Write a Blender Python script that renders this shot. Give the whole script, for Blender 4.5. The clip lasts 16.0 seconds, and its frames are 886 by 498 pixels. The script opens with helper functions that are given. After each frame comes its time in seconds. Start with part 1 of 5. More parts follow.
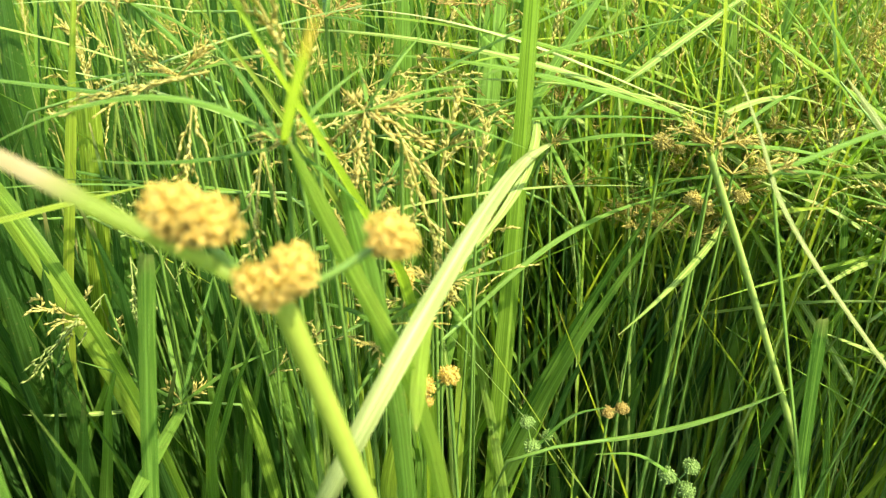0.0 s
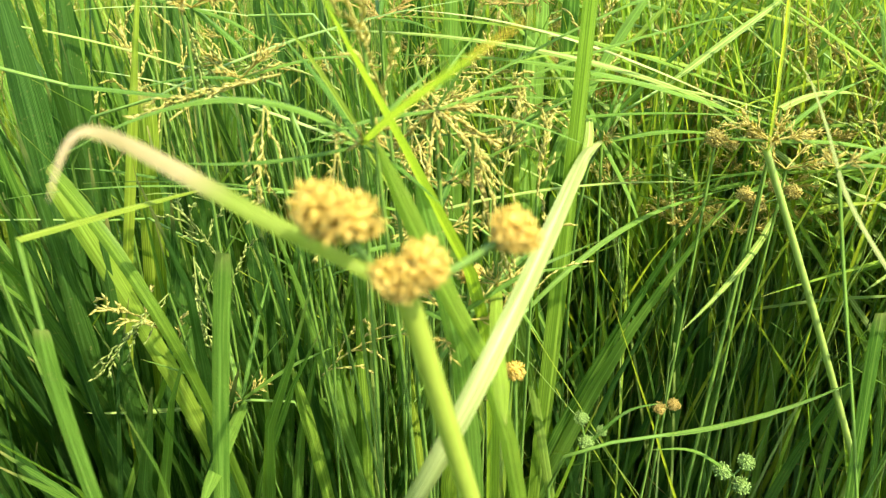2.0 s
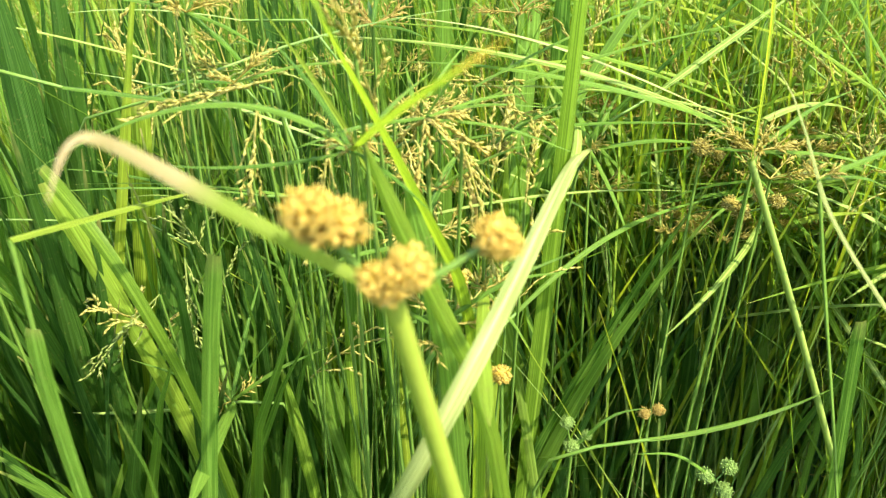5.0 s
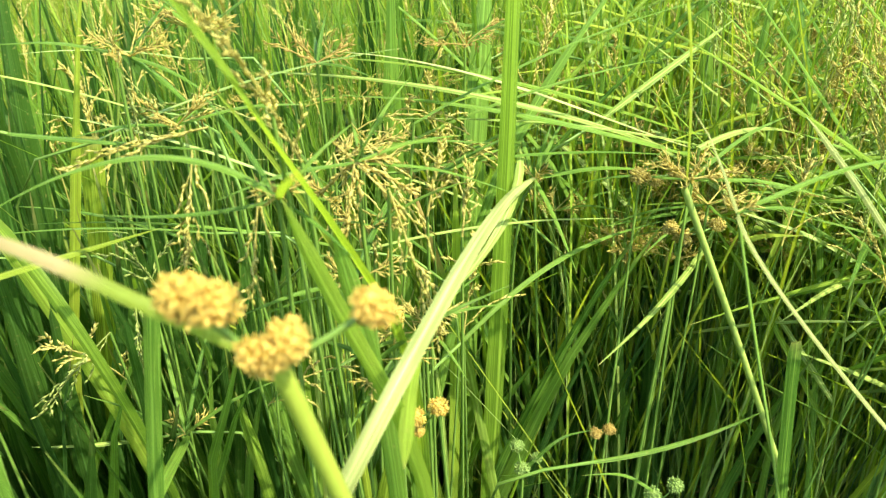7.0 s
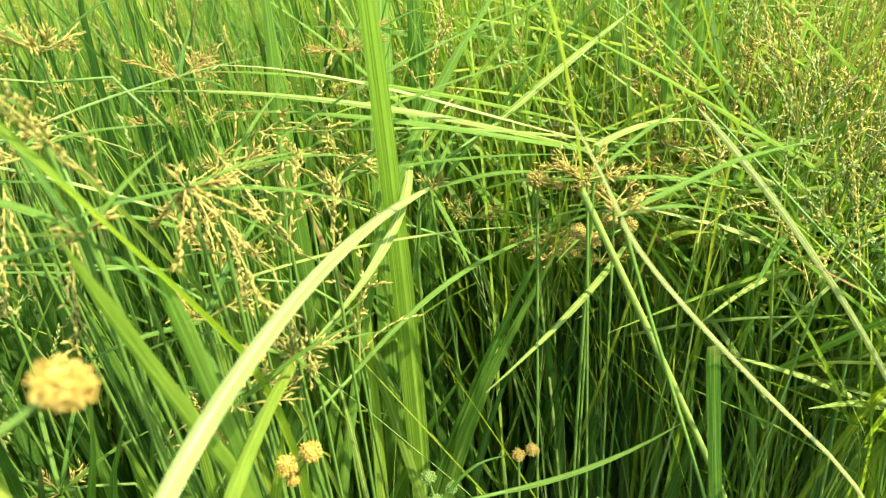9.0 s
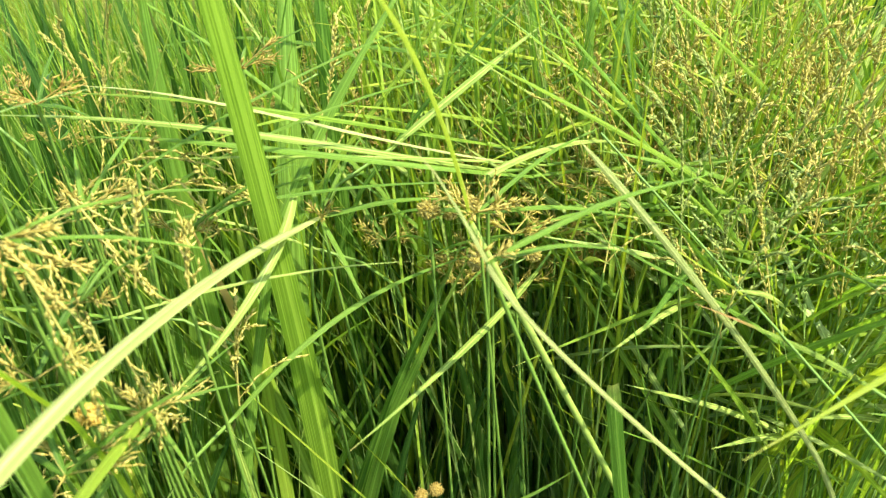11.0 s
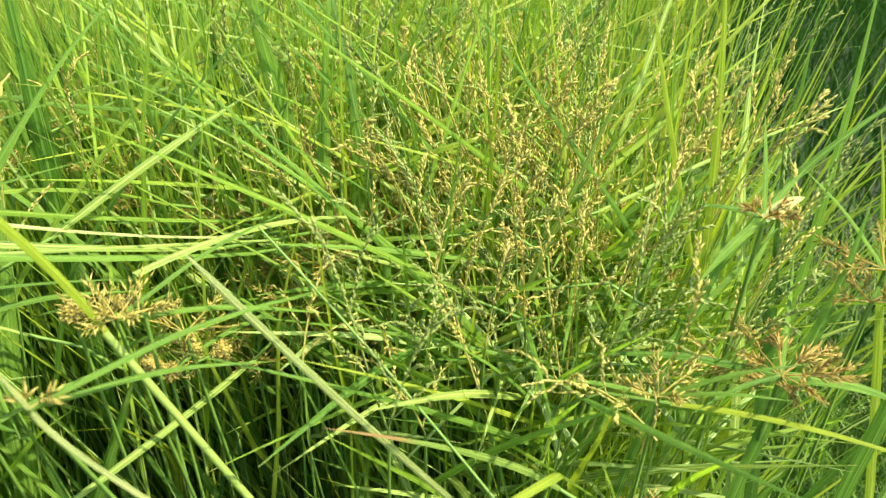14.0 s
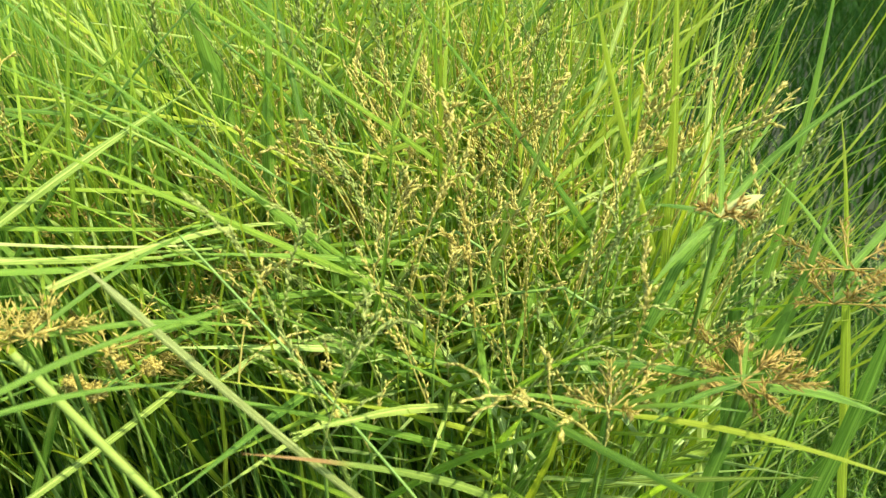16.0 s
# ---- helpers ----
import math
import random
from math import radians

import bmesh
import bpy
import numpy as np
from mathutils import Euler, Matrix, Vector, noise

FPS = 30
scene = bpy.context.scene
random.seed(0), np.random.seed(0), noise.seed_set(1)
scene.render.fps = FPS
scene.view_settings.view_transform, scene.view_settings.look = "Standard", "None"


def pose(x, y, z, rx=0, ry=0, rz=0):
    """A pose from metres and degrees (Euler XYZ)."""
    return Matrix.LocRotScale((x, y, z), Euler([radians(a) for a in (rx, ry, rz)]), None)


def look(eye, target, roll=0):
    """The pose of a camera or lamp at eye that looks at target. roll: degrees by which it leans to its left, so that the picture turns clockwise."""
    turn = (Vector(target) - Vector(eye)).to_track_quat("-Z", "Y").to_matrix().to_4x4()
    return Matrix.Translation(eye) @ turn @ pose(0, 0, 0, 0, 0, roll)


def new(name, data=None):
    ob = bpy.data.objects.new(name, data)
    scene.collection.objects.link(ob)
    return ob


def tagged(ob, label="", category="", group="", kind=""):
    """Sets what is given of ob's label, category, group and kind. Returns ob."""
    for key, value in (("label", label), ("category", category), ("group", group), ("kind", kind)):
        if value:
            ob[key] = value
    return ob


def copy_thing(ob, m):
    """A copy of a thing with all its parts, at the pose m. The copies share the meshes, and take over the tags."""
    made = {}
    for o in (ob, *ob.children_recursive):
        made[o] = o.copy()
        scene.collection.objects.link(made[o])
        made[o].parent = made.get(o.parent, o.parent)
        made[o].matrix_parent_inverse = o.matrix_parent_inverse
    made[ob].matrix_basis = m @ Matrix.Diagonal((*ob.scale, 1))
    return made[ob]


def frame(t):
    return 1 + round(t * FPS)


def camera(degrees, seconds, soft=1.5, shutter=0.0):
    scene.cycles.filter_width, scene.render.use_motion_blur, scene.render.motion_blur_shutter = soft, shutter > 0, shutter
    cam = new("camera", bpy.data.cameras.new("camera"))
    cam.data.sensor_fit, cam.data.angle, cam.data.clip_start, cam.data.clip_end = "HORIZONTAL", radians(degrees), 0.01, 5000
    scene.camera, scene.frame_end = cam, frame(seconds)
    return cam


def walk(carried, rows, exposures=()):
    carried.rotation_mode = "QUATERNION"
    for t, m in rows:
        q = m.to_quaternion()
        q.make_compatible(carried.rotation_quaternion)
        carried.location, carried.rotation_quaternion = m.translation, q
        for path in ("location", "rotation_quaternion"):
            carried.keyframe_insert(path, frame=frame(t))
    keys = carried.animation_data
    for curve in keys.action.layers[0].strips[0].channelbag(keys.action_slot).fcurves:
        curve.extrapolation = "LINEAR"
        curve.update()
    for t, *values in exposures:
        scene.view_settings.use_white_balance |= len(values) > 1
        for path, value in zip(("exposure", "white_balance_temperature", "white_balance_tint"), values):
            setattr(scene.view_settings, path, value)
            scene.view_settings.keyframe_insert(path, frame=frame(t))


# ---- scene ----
cam = camera(63.3, 16.0, soft=1.25)
cam.data.dof.use_dof, cam.data.dof.focus_distance, cam.data.dof.aperture_fstop = True, 0.55, 13.0
METRES, EYE, TILT, LEAN, TURN = 0.5, 0.85, -26.0, 0.0, 0.0
ROWS = [
    (0.0, 0.0, 0.0, 0.0, -0.0, 0.0, 0.0),
    (0.5, 0.0046, -0.0007, 0.0068, 0.12, 0.22, 0.51),
    (1.0, -0.0206, -0.0005, 0.0067, 0.86, 0.16, 0.84),
    (1.5, -0.0418, -0.0015, -0.0113, 1.21, -0.24, -0.23),
    (2.0, -0.0485, -0.0101, -0.0024, 1.34, -0.0, 0.49),
    (2.5, -0.0587, -0.0127, 0.0059, 1.3, 0.31, 0.59),
    (3.0, -0.0666, -0.0073, -0.0128, 1.14, -0.1, -0.12),
    (3.2, -0.0667, -0.0038, -0.0081, 0.83, -0.57, -0.42),
    (5.3, -0.0323, -0.0308, 0.0009, 0.6, 0.46, -0.02),
    (5.5, -0.0011, -0.0453, 0.0151, 0.56, 0.55, 0.81),
    (6.0, 0.0211, -0.0504, 0.0308, 0.92, 1.04, 0.5),
    (6.5, 0.014, -0.026, 0.0185, -0.08, 0.42, 0.92),
    (7.0, 0.0116, -0.0435, 0.0294, -0.15, 0.83, 1.06),
    (7.5, 0.0671, -0.0261, 0.0332, -0.85, 0.57, 1.74),
    (8.0, 0.1085, -0.0236, 0.0516, -1.48, 0.39, 3.6),
    (8.2, 0.1252, -0.011, 0.0498, -1.65, 0.62, 4.36),
    (10.3, 0.12, 0.0566, 0.047, -1.96, 1.35, 5.06),
    (10.5, 0.1786, 0.0514, 0.0755, -1.94, 0.55, 4.76),
    (11.0, 0.2349, 0.0728, 0.0794, -3.77, 0.61, 5.37),
    (11.5, 0.2663, 0.0701, 0.0841, -4.66, 0.63, 4.66),
    (12.0, 0.386, 0.1007, 0.0862, -7.17, -0.18, 5.47),
    (12.5, 0.4304, 0.1084, 0.0846, -8.7, -0.31, 5.71),
    (13.0, 0.4685, 0.1132, 0.092, -9.57, -0.31, 5.61),
    (13.5, 0.5002, 0.1201, 0.1014, -10.19, -0.12, 6.63),
    (14.0, 0.5235, 0.1102, 0.1423, -10.39, 1.12, 6.66),
    (14.5, 0.5674, 0.1439, 0.1335, -11.11, 1.05, 6.8),
    (15.0, 0.5894, 0.1565, 0.1431, -11.55, 1.01, 7.59),
    (15.5, 0.5955, 0.1574, 0.1517, -11.57, 1.36, 8.12),
    (16.0, 0.5799, 0.1457, 0.1427, -11.44, 1.07, 7.64),
]
walk(cam, [(t, pose(0, 0, EYE, TILT, LEAN, TURN) @ pose(METRES * x, METRES * y, METRES * z, 90 + pitch, roll, yaw)) for t, x, y, z, yaw, pitch, roll in ROWS],
     exposures=[(0.0, 1.84), (10.0, 1.83), (16.0, 1.54)])


# ---- world and sun ----
SUN_AZ, SUN_EL = 128.0, 55.0          # degrees from +y towards +x, and above the horizon
sun_dir = Vector((math.sin(radians(SUN_AZ)) * math.cos(radians(SUN_EL)),
                  math.cos(radians(SUN_AZ)) * math.cos(radians(SUN_EL)), math.sin(radians(SUN_EL))))
world = bpy.data.worlds.new("world")
scene.world = world
world.use_nodes = True
sky = world.node_tree.nodes.new("ShaderNodeTexSky")
sky.sky_type, sky.sun_disc = "NISHITA", False
sky.sun_elevation, sky.sun_rotation = radians(SUN_EL), radians(SUN_AZ)
world.node_tree.nodes["Background"].inputs["Strength"].default_value = 0.15
world.node_tree.links.new(sky.outputs["Color"], world.node_tree.nodes["Background"].inputs["Color"])
sun = new("sun", bpy.data.lights.new("sun", "SUN"))
sun.data.energy, sun.data.angle, sun.data.color = 3.6, radians(0.6), (1.0, 0.95, 0.84)
sun.matrix_world = look(sun_dir * 20, (0, 0, 0))


# ---- materials ----
def material(name):
    m = bpy.data.materials.new(name)
    m.use_nodes = True
    m.node_tree.nodes.clear()
    return m, m.node_tree.nodes, m.node_tree.links


def mixed(nodes, links, fac, a, b, mode="MIX"):
    n = nodes.new("ShaderNodeMix")
    n.data_type, n.blend_type = "RGBA", mode
    for key, value in ((0, fac), (6, a), (7, b)):
        if hasattr(value, "is_linked"):
            links.new(value, n.inputs[key])
        else:
            n.inputs[key].default_value = value if key == 0 else (*value, 1)
    return n.outputs[2]


def sums(nodes, links, op, a, b=0.0, c=0.0):
    n = nodes.new("ShaderNodeMath")
    n.operation = op
    for key, value in enumerate((a, b, c)):
        if hasattr(value, "is_linked"):
            links.new(value, n.inputs[key])
        else:
            n.inputs[key].default_value = value
    return n.outputs[0]


def ramp(nodes, links, value, a, b):
    n = nodes.new("ShaderNodeMapRange")
    n.interpolation_type = "SMOOTHSTEP"
    n.inputs[1].default_value, n.inputs[2].default_value = min(a, b), max(a, b)
    if a > b:
        n.inputs[3].default_value, n.inputs[4].default_value = 1.0, 0.0
    links.new(value, n.inputs[0])
    return n.outputs[0]


def leaf_material(name, dark, light, dry, through_light=0.48, vein=26.0, rib=0.3, tip=1.02, rough=0.40, dryness=0.25):
    """A grass leaf: lengthwise veins, a pale midrib, blotches, a drying tip, and light that passes through the blade."""
    m, nodes, links = material(name)
    uv = nodes.new("ShaderNodeUVMap")
    sep = nodes.new("ShaderNodeSeparateXYZ")
    links.new(uv.outputs[0], sep.inputs[0])
    geo = nodes.new("ShaderNodeNewGeometry")
    info = nodes.new("ShaderNodeObjectInfo")
    seed = sums(nodes, links, "FRACT", sums(nodes, links, "ADD", geo.outputs["Random Per Island"], info.outputs["Random"]))
    co = nodes.new("ShaderNodeTexCoord")
    big = nodes.new("ShaderNodeTexNoise")
    big.inputs["Scale"].default_value, big.inputs["Detail"].default_value = 38.0, 4.0
    links.new(co.outputs["Object"], big.inputs["Vector"])
    fine = nodes.new("ShaderNodeTexNoise")
    fine.inputs["Scale"].default_value, fine.inputs["Detail"].default_value = 420.0, 3.0
    links.new(co.outputs["Object"], fine.inputs["Vector"])
    tone = sums(nodes, links, "ADD", sums(nodes, links, "MULTIPLY", seed, 0.75), sums(nodes, links, "MULTIPLY", big.outputs["Fac"], 0.5))
    col = mixed(nodes, links, ramp(nodes, links, tone, 0.15, 1.0), dark, light)
    stripe = sums(nodes, links, "SINE", sums(nodes, links, "MULTIPLY", sep.outputs[0], vein * 6.283))
    col = mixed(nodes, links, sums(nodes, links, "MULTIPLY_ADD", stripe, 0.16, 0.16), col, tuple(c * 0.55 for c in dark))
    pull = nodes.new("ShaderNodeCombineXYZ")
    links.new(sums(nodes, links, "MULTIPLY", sep.outputs[0], vein * 0.9), pull.inputs[0])
    links.new(sums(nodes, links, "MULTIPLY", sep.outputs[1], 5.0), pull.inputs[1])
    links.new(sums(nodes, links, "MULTIPLY", seed, 60.0), pull.inputs[2])
    streak = nodes.new("ShaderNodeTexNoise")
    streak.inputs["Scale"].default_value, streak.inputs["Detail"].default_value = 1.0, 3.0
    links.new(pull.outputs[0], streak.inputs["Vector"])
    col = mixed(nodes, links, sums(nodes, links, "MULTIPLY", ramp(nodes, links, streak.outputs["Fac"], 0.45, 0.72), 0.55), col, tuple(min(1, c * 1.5 + 0.02) for c in light))
    col = mixed(nodes, links, sums(nodes, links, "MULTIPLY", ramp(nodes, links, streak.outputs["Fac"], 0.48, 0.25), 0.55), col, tuple(c * 0.6 for c in dark))
    mid = sums(nodes, links, "ABSOLUTE", sums(nodes, links, "SUBTRACT", sep.outputs[0], 0.5))
    ribbed = sums(nodes, links, "MULTIPLY", sums(nodes, links, "SUBTRACT", 1.0, ramp(nodes, links, mid, 0.03, 0.075)), rib)
    col = mixed(nodes, links, ribbed, col, tuple(min(1, c * 1.7 + 0.03) for c in light))
    # dry tips and blotches
    wob = sums(nodes, links, "MULTIPLY_ADD", big.outputs["Fac"], 0.16, sep.outputs[1])
    spots = sums(nodes, links, "MULTIPLY", ramp(nodes, links, fine.outputs["Fac"], 0.62, 0.72), 0.35)
    dried = sums(nodes, links, "MAXIMUM", ramp(nodes, links, wob, tip, tip + 0.13), sums(nodes, links, "MULTIPLY", spots, sums(nodes, links, "MULTIPLY", seed, dryness * 4)))
    col = mixed(nodes, links, sums(nodes, links, "MINIMUM", dried, 0.9), col, dry)
    p = nodes.new("ShaderNodeBsdfPrincipled")
    links.new(col, p.inputs["Base Color"])
    links.new(sums(nodes, links, "MULTIPLY_ADD", fine.outputs["Fac"], 0.3, rough - 0.15), p.inputs["Roughness"])
    p.inputs["Specular IOR Level"].default_value = 0.19 if rough < 0.6 else 0.04
    bump = nodes.new("ShaderNodeBump")
    bump.inputs["Strength"].default_value, bump.inputs["Distance"].default_value = 0.35, 0.0006
    links.new(sums(nodes, links, "ADD", stripe, fine.outputs["Fac"]), bump.inputs["Height"])
    links.new(bump.outputs[0], p.inputs["Normal"])
    tl = nodes.new("ShaderNodeBsdfTranslucent")
    links.new(mixed(nodes, links, 1.0, col, (1.5, 1.45, 0.6), "MULTIPLY"), tl.inputs["Color"])
    mix = nodes.new("ShaderNodeMixShader")
    mix.inputs[0].default_value = through_light
    links.new(p.outputs[0], mix.inputs[1])
    links.new(tl.outputs[0], mix.inputs[2])
    out = nodes.new("ShaderNodeOutputMaterial")
    links.new(mix.outputs[0], out.inputs["Surface"])
    return m


def grain_material(name, a, b, scale=900.0, rough=0.6, glow=0.25):
    """Seeds, spikelets, stems: mottled at two scales, a little light passing through."""
    m, nodes, links = material(name)
    co = nodes.new("ShaderNodeTexCoord")
    geo = nodes.new("ShaderNodeNewGeometry")
    n1 = nodes.new("ShaderNodeTexNoise")
    n1.inputs["Scale"].default_value, n1.inputs["Detail"].default_value = scale, 3.0
    links.new(co.outputs["Object"], n1.inputs["Vector"])
    n2 = nodes.new("ShaderNodeTexNoise")
    n2.inputs["Scale"].default_value = scale / 14
    links.new(co.outputs["Object"], n2.inputs["Vector"])
    tone = sums(nodes, links, "ADD", sums(nodes, links, "MULTIPLY", geo.outputs["Random Per Island"], 0.55),
                sums(nodes, links, "MULTIPLY", sums(nodes, links, "ADD", n1.outputs["Fac"], n2.outputs["Fac"]), 0.35))
    col = mixed(nodes, links, ramp(nodes, links, tone, 0.2, 0.95), a, b)
    p = nodes.new("ShaderNodeBsdfPrincipled")
    links.new(col, p.inputs["Base Color"])
    p.inputs["Roughness"].default_value = rough
    p.inputs["Specular IOR Level"].default_value = 0.35
    bump = nodes.new("ShaderNodeBump")
    bump.inputs["Strength"].default_value, bump.inputs["Distance"].default_value = 0.4, 0.0004
    links.new(n1.outputs["Fac"], bump.inputs["Height"])
    links.new(bump.outputs[0], p.inputs["Normal"])
    tl = nodes.new("ShaderNodeBsdfTranslucent")
    links.new(mixed(nodes, links, 1.0, col, (1.15, 1.2, 0.8), "MULTIPLY"), tl.inputs["Color"])
    mix = nodes.new("ShaderNodeMixShader")
    mix.inputs[0].default_value = glow
    links.new(p.outputs[0], mix.inputs[1])
    links.new(tl.outputs[0], mix.inputs[2])
    out = nodes.new("ShaderNodeOutputMaterial")
    links.new(mix.outputs[0], out.inputs["Surface"])
    return m


STRAW = (0.46, 0.37, 0.12)
leaf_green = leaf_material("leaf_green", (0.064, 0.160, 0.016), (0.190, 0.325, 0.036), STRAW)
leaf_bright = leaf_material("leaf_bright", (0.15, 0.27, 0.02), (0.31, 0.43, 0.04), STRAW, through_light=0.5)
# Deep green leaves, darkened so that shade among the clumps sits in the colour.
leaf_deep_shaded = leaf_material("leaf_deep_shaded", (0.021, 0.072, 0.008), (0.064, 0.145, 0.014), STRAW, through_light=0.45, rough=0.52)
leaf_yellow = leaf_material("leaf_yellow", (0.21, 0.30, 0.02), (0.38, 0.46, 0.04), STRAW, through_light=0.5)
leaf_pale = leaf_material("leaf_pale", (0.18, 0.27, 0.036), (0.32, 0.405, 0.078), STRAW, through_light=0.36, rib=0.8, vein=12.0)
leaf_bleached = leaf_material("leaf_bleached", (0.26, 0.31, 0.075), (0.44, 0.47, 0.15), STRAW, through_light=0.3, rib=0.4, vein=9.0)
leaf_dry = leaf_material("leaf_dry", (0.33, 0.25, 0.07), (0.50, 0.40, 0.14), (0.5, 0.38, 0.14), through_light=0.35, tip=1.4)
leaf_drytip = leaf_material("leaf_drytip", (0.10, 0.20, 0.02), (0.22, 0.32, 0.04), (0.50, 0.33, 0.11), tip=0.62)
leaf_redtip = leaf_material("leaf_redtip", (0.14, 0.23, 0.03), (0.28, 0.37, 0.06), (0.36, 0.20, 0.07), tip=0.80)
leaf_near_bract = leaf_material("leaf_near_bract", (0.21, 0.29, 0.03), (0.34, 0.42, 0.05), (0.58, 0.42, 0.21), tip=0.32)
# Stalk green taken darker: the shade inside the stand is put in here.
leaf_fill_shaded = leaf_material("leaf_fill_shaded", (0.016, 0.058, 0.011), (0.082, 0.165, 0.034), STRAW, through_light=0.36, vein=9.0, dryness=0.3)
leaf_far = leaf_material("leaf_far", (0.096, 0.165, 0.011), (0.26, 0.33, 0.024), STRAW, vein=5.0, dryness=0.3)
# Pale blades; sky glints on thin leaves are put into the colour too.
leaf_pale_glint = leaf_material("leaf_pale_glint", (0.18, 0.29, 0.055), (0.36, 0.46, 0.12), STRAW, through_light=0.3, vein=3.0, rib=0.2)
# Near-black green holds the hollow's shade; the sun itself does light this grass.
leaf_hollow_shaded = leaf_material("leaf_hollow_shaded", (0.006, 0.030, 0.003), (0.024, 0.075, 0.006), (0.10, 0.12, 0.03), through_light=0.25, vein=5.0, rough=0.7)
leaf_short = leaf_material("leaf_short", (0.016, 0.06, 0.008), (0.07, 0.15, 0.02), STRAW, vein=5.0)
stem_green = grain_material("stem_green", (0.07, 0.16, 0.02), (0.20, 0.32, 0.045), 300.0, 0.45, 0.2)
stem_yellow = grain_material("stem_yellow", (0.25, 0.34, 0.03), (0.40, 0.47, 0.06), 300.0, 0.45, 0.35)
stem_pale = grain_material("stem_pale", (0.17, 0.27, 0.035), (0.36, 0.45, 0.09), 300.0, 0.45, 0.25)
seed_gold = grain_material("seed_gold", (0.34, 0.305, 0.045), (0.65, 0.565, 0.15), glow=0.4)
spike_gold = grain_material("spike_gold", (0.34, 0.28, 0.04), (0.64, 0.52, 0.13), 700.0, 0.6, 0.4)
seed_green = grain_material("seed_green", (0.18, 0.25, 0.04), (0.44, 0.48, 0.12), glow=0.4)
head_gold = grain_material("head_gold", (0.52, 0.365, 0.045), (0.87, 0.67, 0.17), 700.0, 0.7, 0.5)
spike_brown = grain_material("spike_brown", (0.28, 0.19, 0.03), (0.56, 0.42, 0.10), 700.0, 0.6, 0.4)
head_green = grain_material("head_green", (0.12, 0.22, 0.03), (0.27, 0.38, 0.08), 700.0, 0.6, 0.25)
leaf_bract_up = leaf_material("leaf_bract_up", (0.16, 0.25, 0.025), (0.28, 0.38, 0.04), (0.48, 0.33, 0.08), tip=0.90)
soil = grain_material("soil", (0.012, 0.016, 0.005), (0.036, 0.046, 0.012), 45.0, 0.9, 0.0)


# ---- geometry tools ----
def unit(v):
    return v / np.maximum(np.linalg.norm(v, axis=-1, keepdims=True), 1e-9)


class Geo:
    """Vertices and faces gathered for one mesh; uv runs across and along a blade."""

    def __init__(self):
        self.v, self.t, self.q, self.uv, self.n = [], [], [], [], 0

    def add(self, v, tri=None, quad=None, uv=None):
        v = np.asarray(v, float).reshape(-1, 3)
        if tri is not None:
            self.t.append(np.asarray(tri, int).reshape(-1, 3) + self.n)
        if quad is not None:
            self.q.append(np.asarray(quad, int).reshape(-1, 4) + self.n)
        self.v.append(v)
        self.uv.append(np.full((len(v), 2), 0.3) if uv is None else np.asarray(uv, float).reshape(-1, 2))
        self.n += len(v)

    def mesh(self, name, smooth=True):
        v, uv = np.concatenate(self.v), np.concatenate(self.uv)
        t = np.concatenate(self.t) if self.t else np.zeros((0, 3), int)
        q = np.concatenate(self.q) if self.q else np.zeros((0, 4), int)
        me = bpy.data.meshes.new(name)
        me.vertices.add(len(v))
        me.vertices.foreach_set("co", v.ravel().astype(np.float32))
        loops = np.concatenate([t.ravel(), q.ravel()])
        me.loops.add(len(loops))
        me.loops.foreach_set("vertex_index", loops.astype(np.int32))
        me.polygons.add(len(t) + len(q))
        starts = np.concatenate([np.arange(len(t)) * 3, len(t) * 3 + np.arange(len(q)) * 4])
        me.polygons.foreach_set("loop_start", starts.astype(np.int32))
        me.uv_layers.new(name="UVMap").data.foreach_set("uv", uv[loops].ravel().astype(np.float32))
        me.polygons.foreach_set("use_smooth", np.full(len(t) + len(q), smooth))
        me.update(calc_edges=True)
        return me


def ribbons(geo, p, w, s, fold=0.0):
    """Blades: p (b, n, 3) centre lines, w (b, n) half widths, s (b, n, 3) sideways; fold sinks the midrib."""
    b, n, _ = p.shape
    cols = 3 if fold else 2
    side = s * w[..., None]
    if fold:
        tang = np.gradient(p, axis=1)
        norm = unit(np.cross(unit(tang), s))
        v = np.stack([p - side, p - norm * (w * fold)[..., None], p + side], 2)
    else:
        v = np.stack([p - side, p + side], 2)
    u = np.broadcast_to(np.linspace(0, 1, cols)[None, None, :], (b, n, cols))
    along = np.broadcast_to(np.linspace(0, 1, n)[None, :, None], (b, n, cols))
    i = np.arange(b * n * cols).reshape(b, n, cols)
    quad = np.stack([i[:, :-1, :-1], i[:, :-1, 1:], i[:, 1:, 1:], i[:, 1:, :-1]], -1)
    geo.add(v, None, quad, np.stack([u, along], -1))


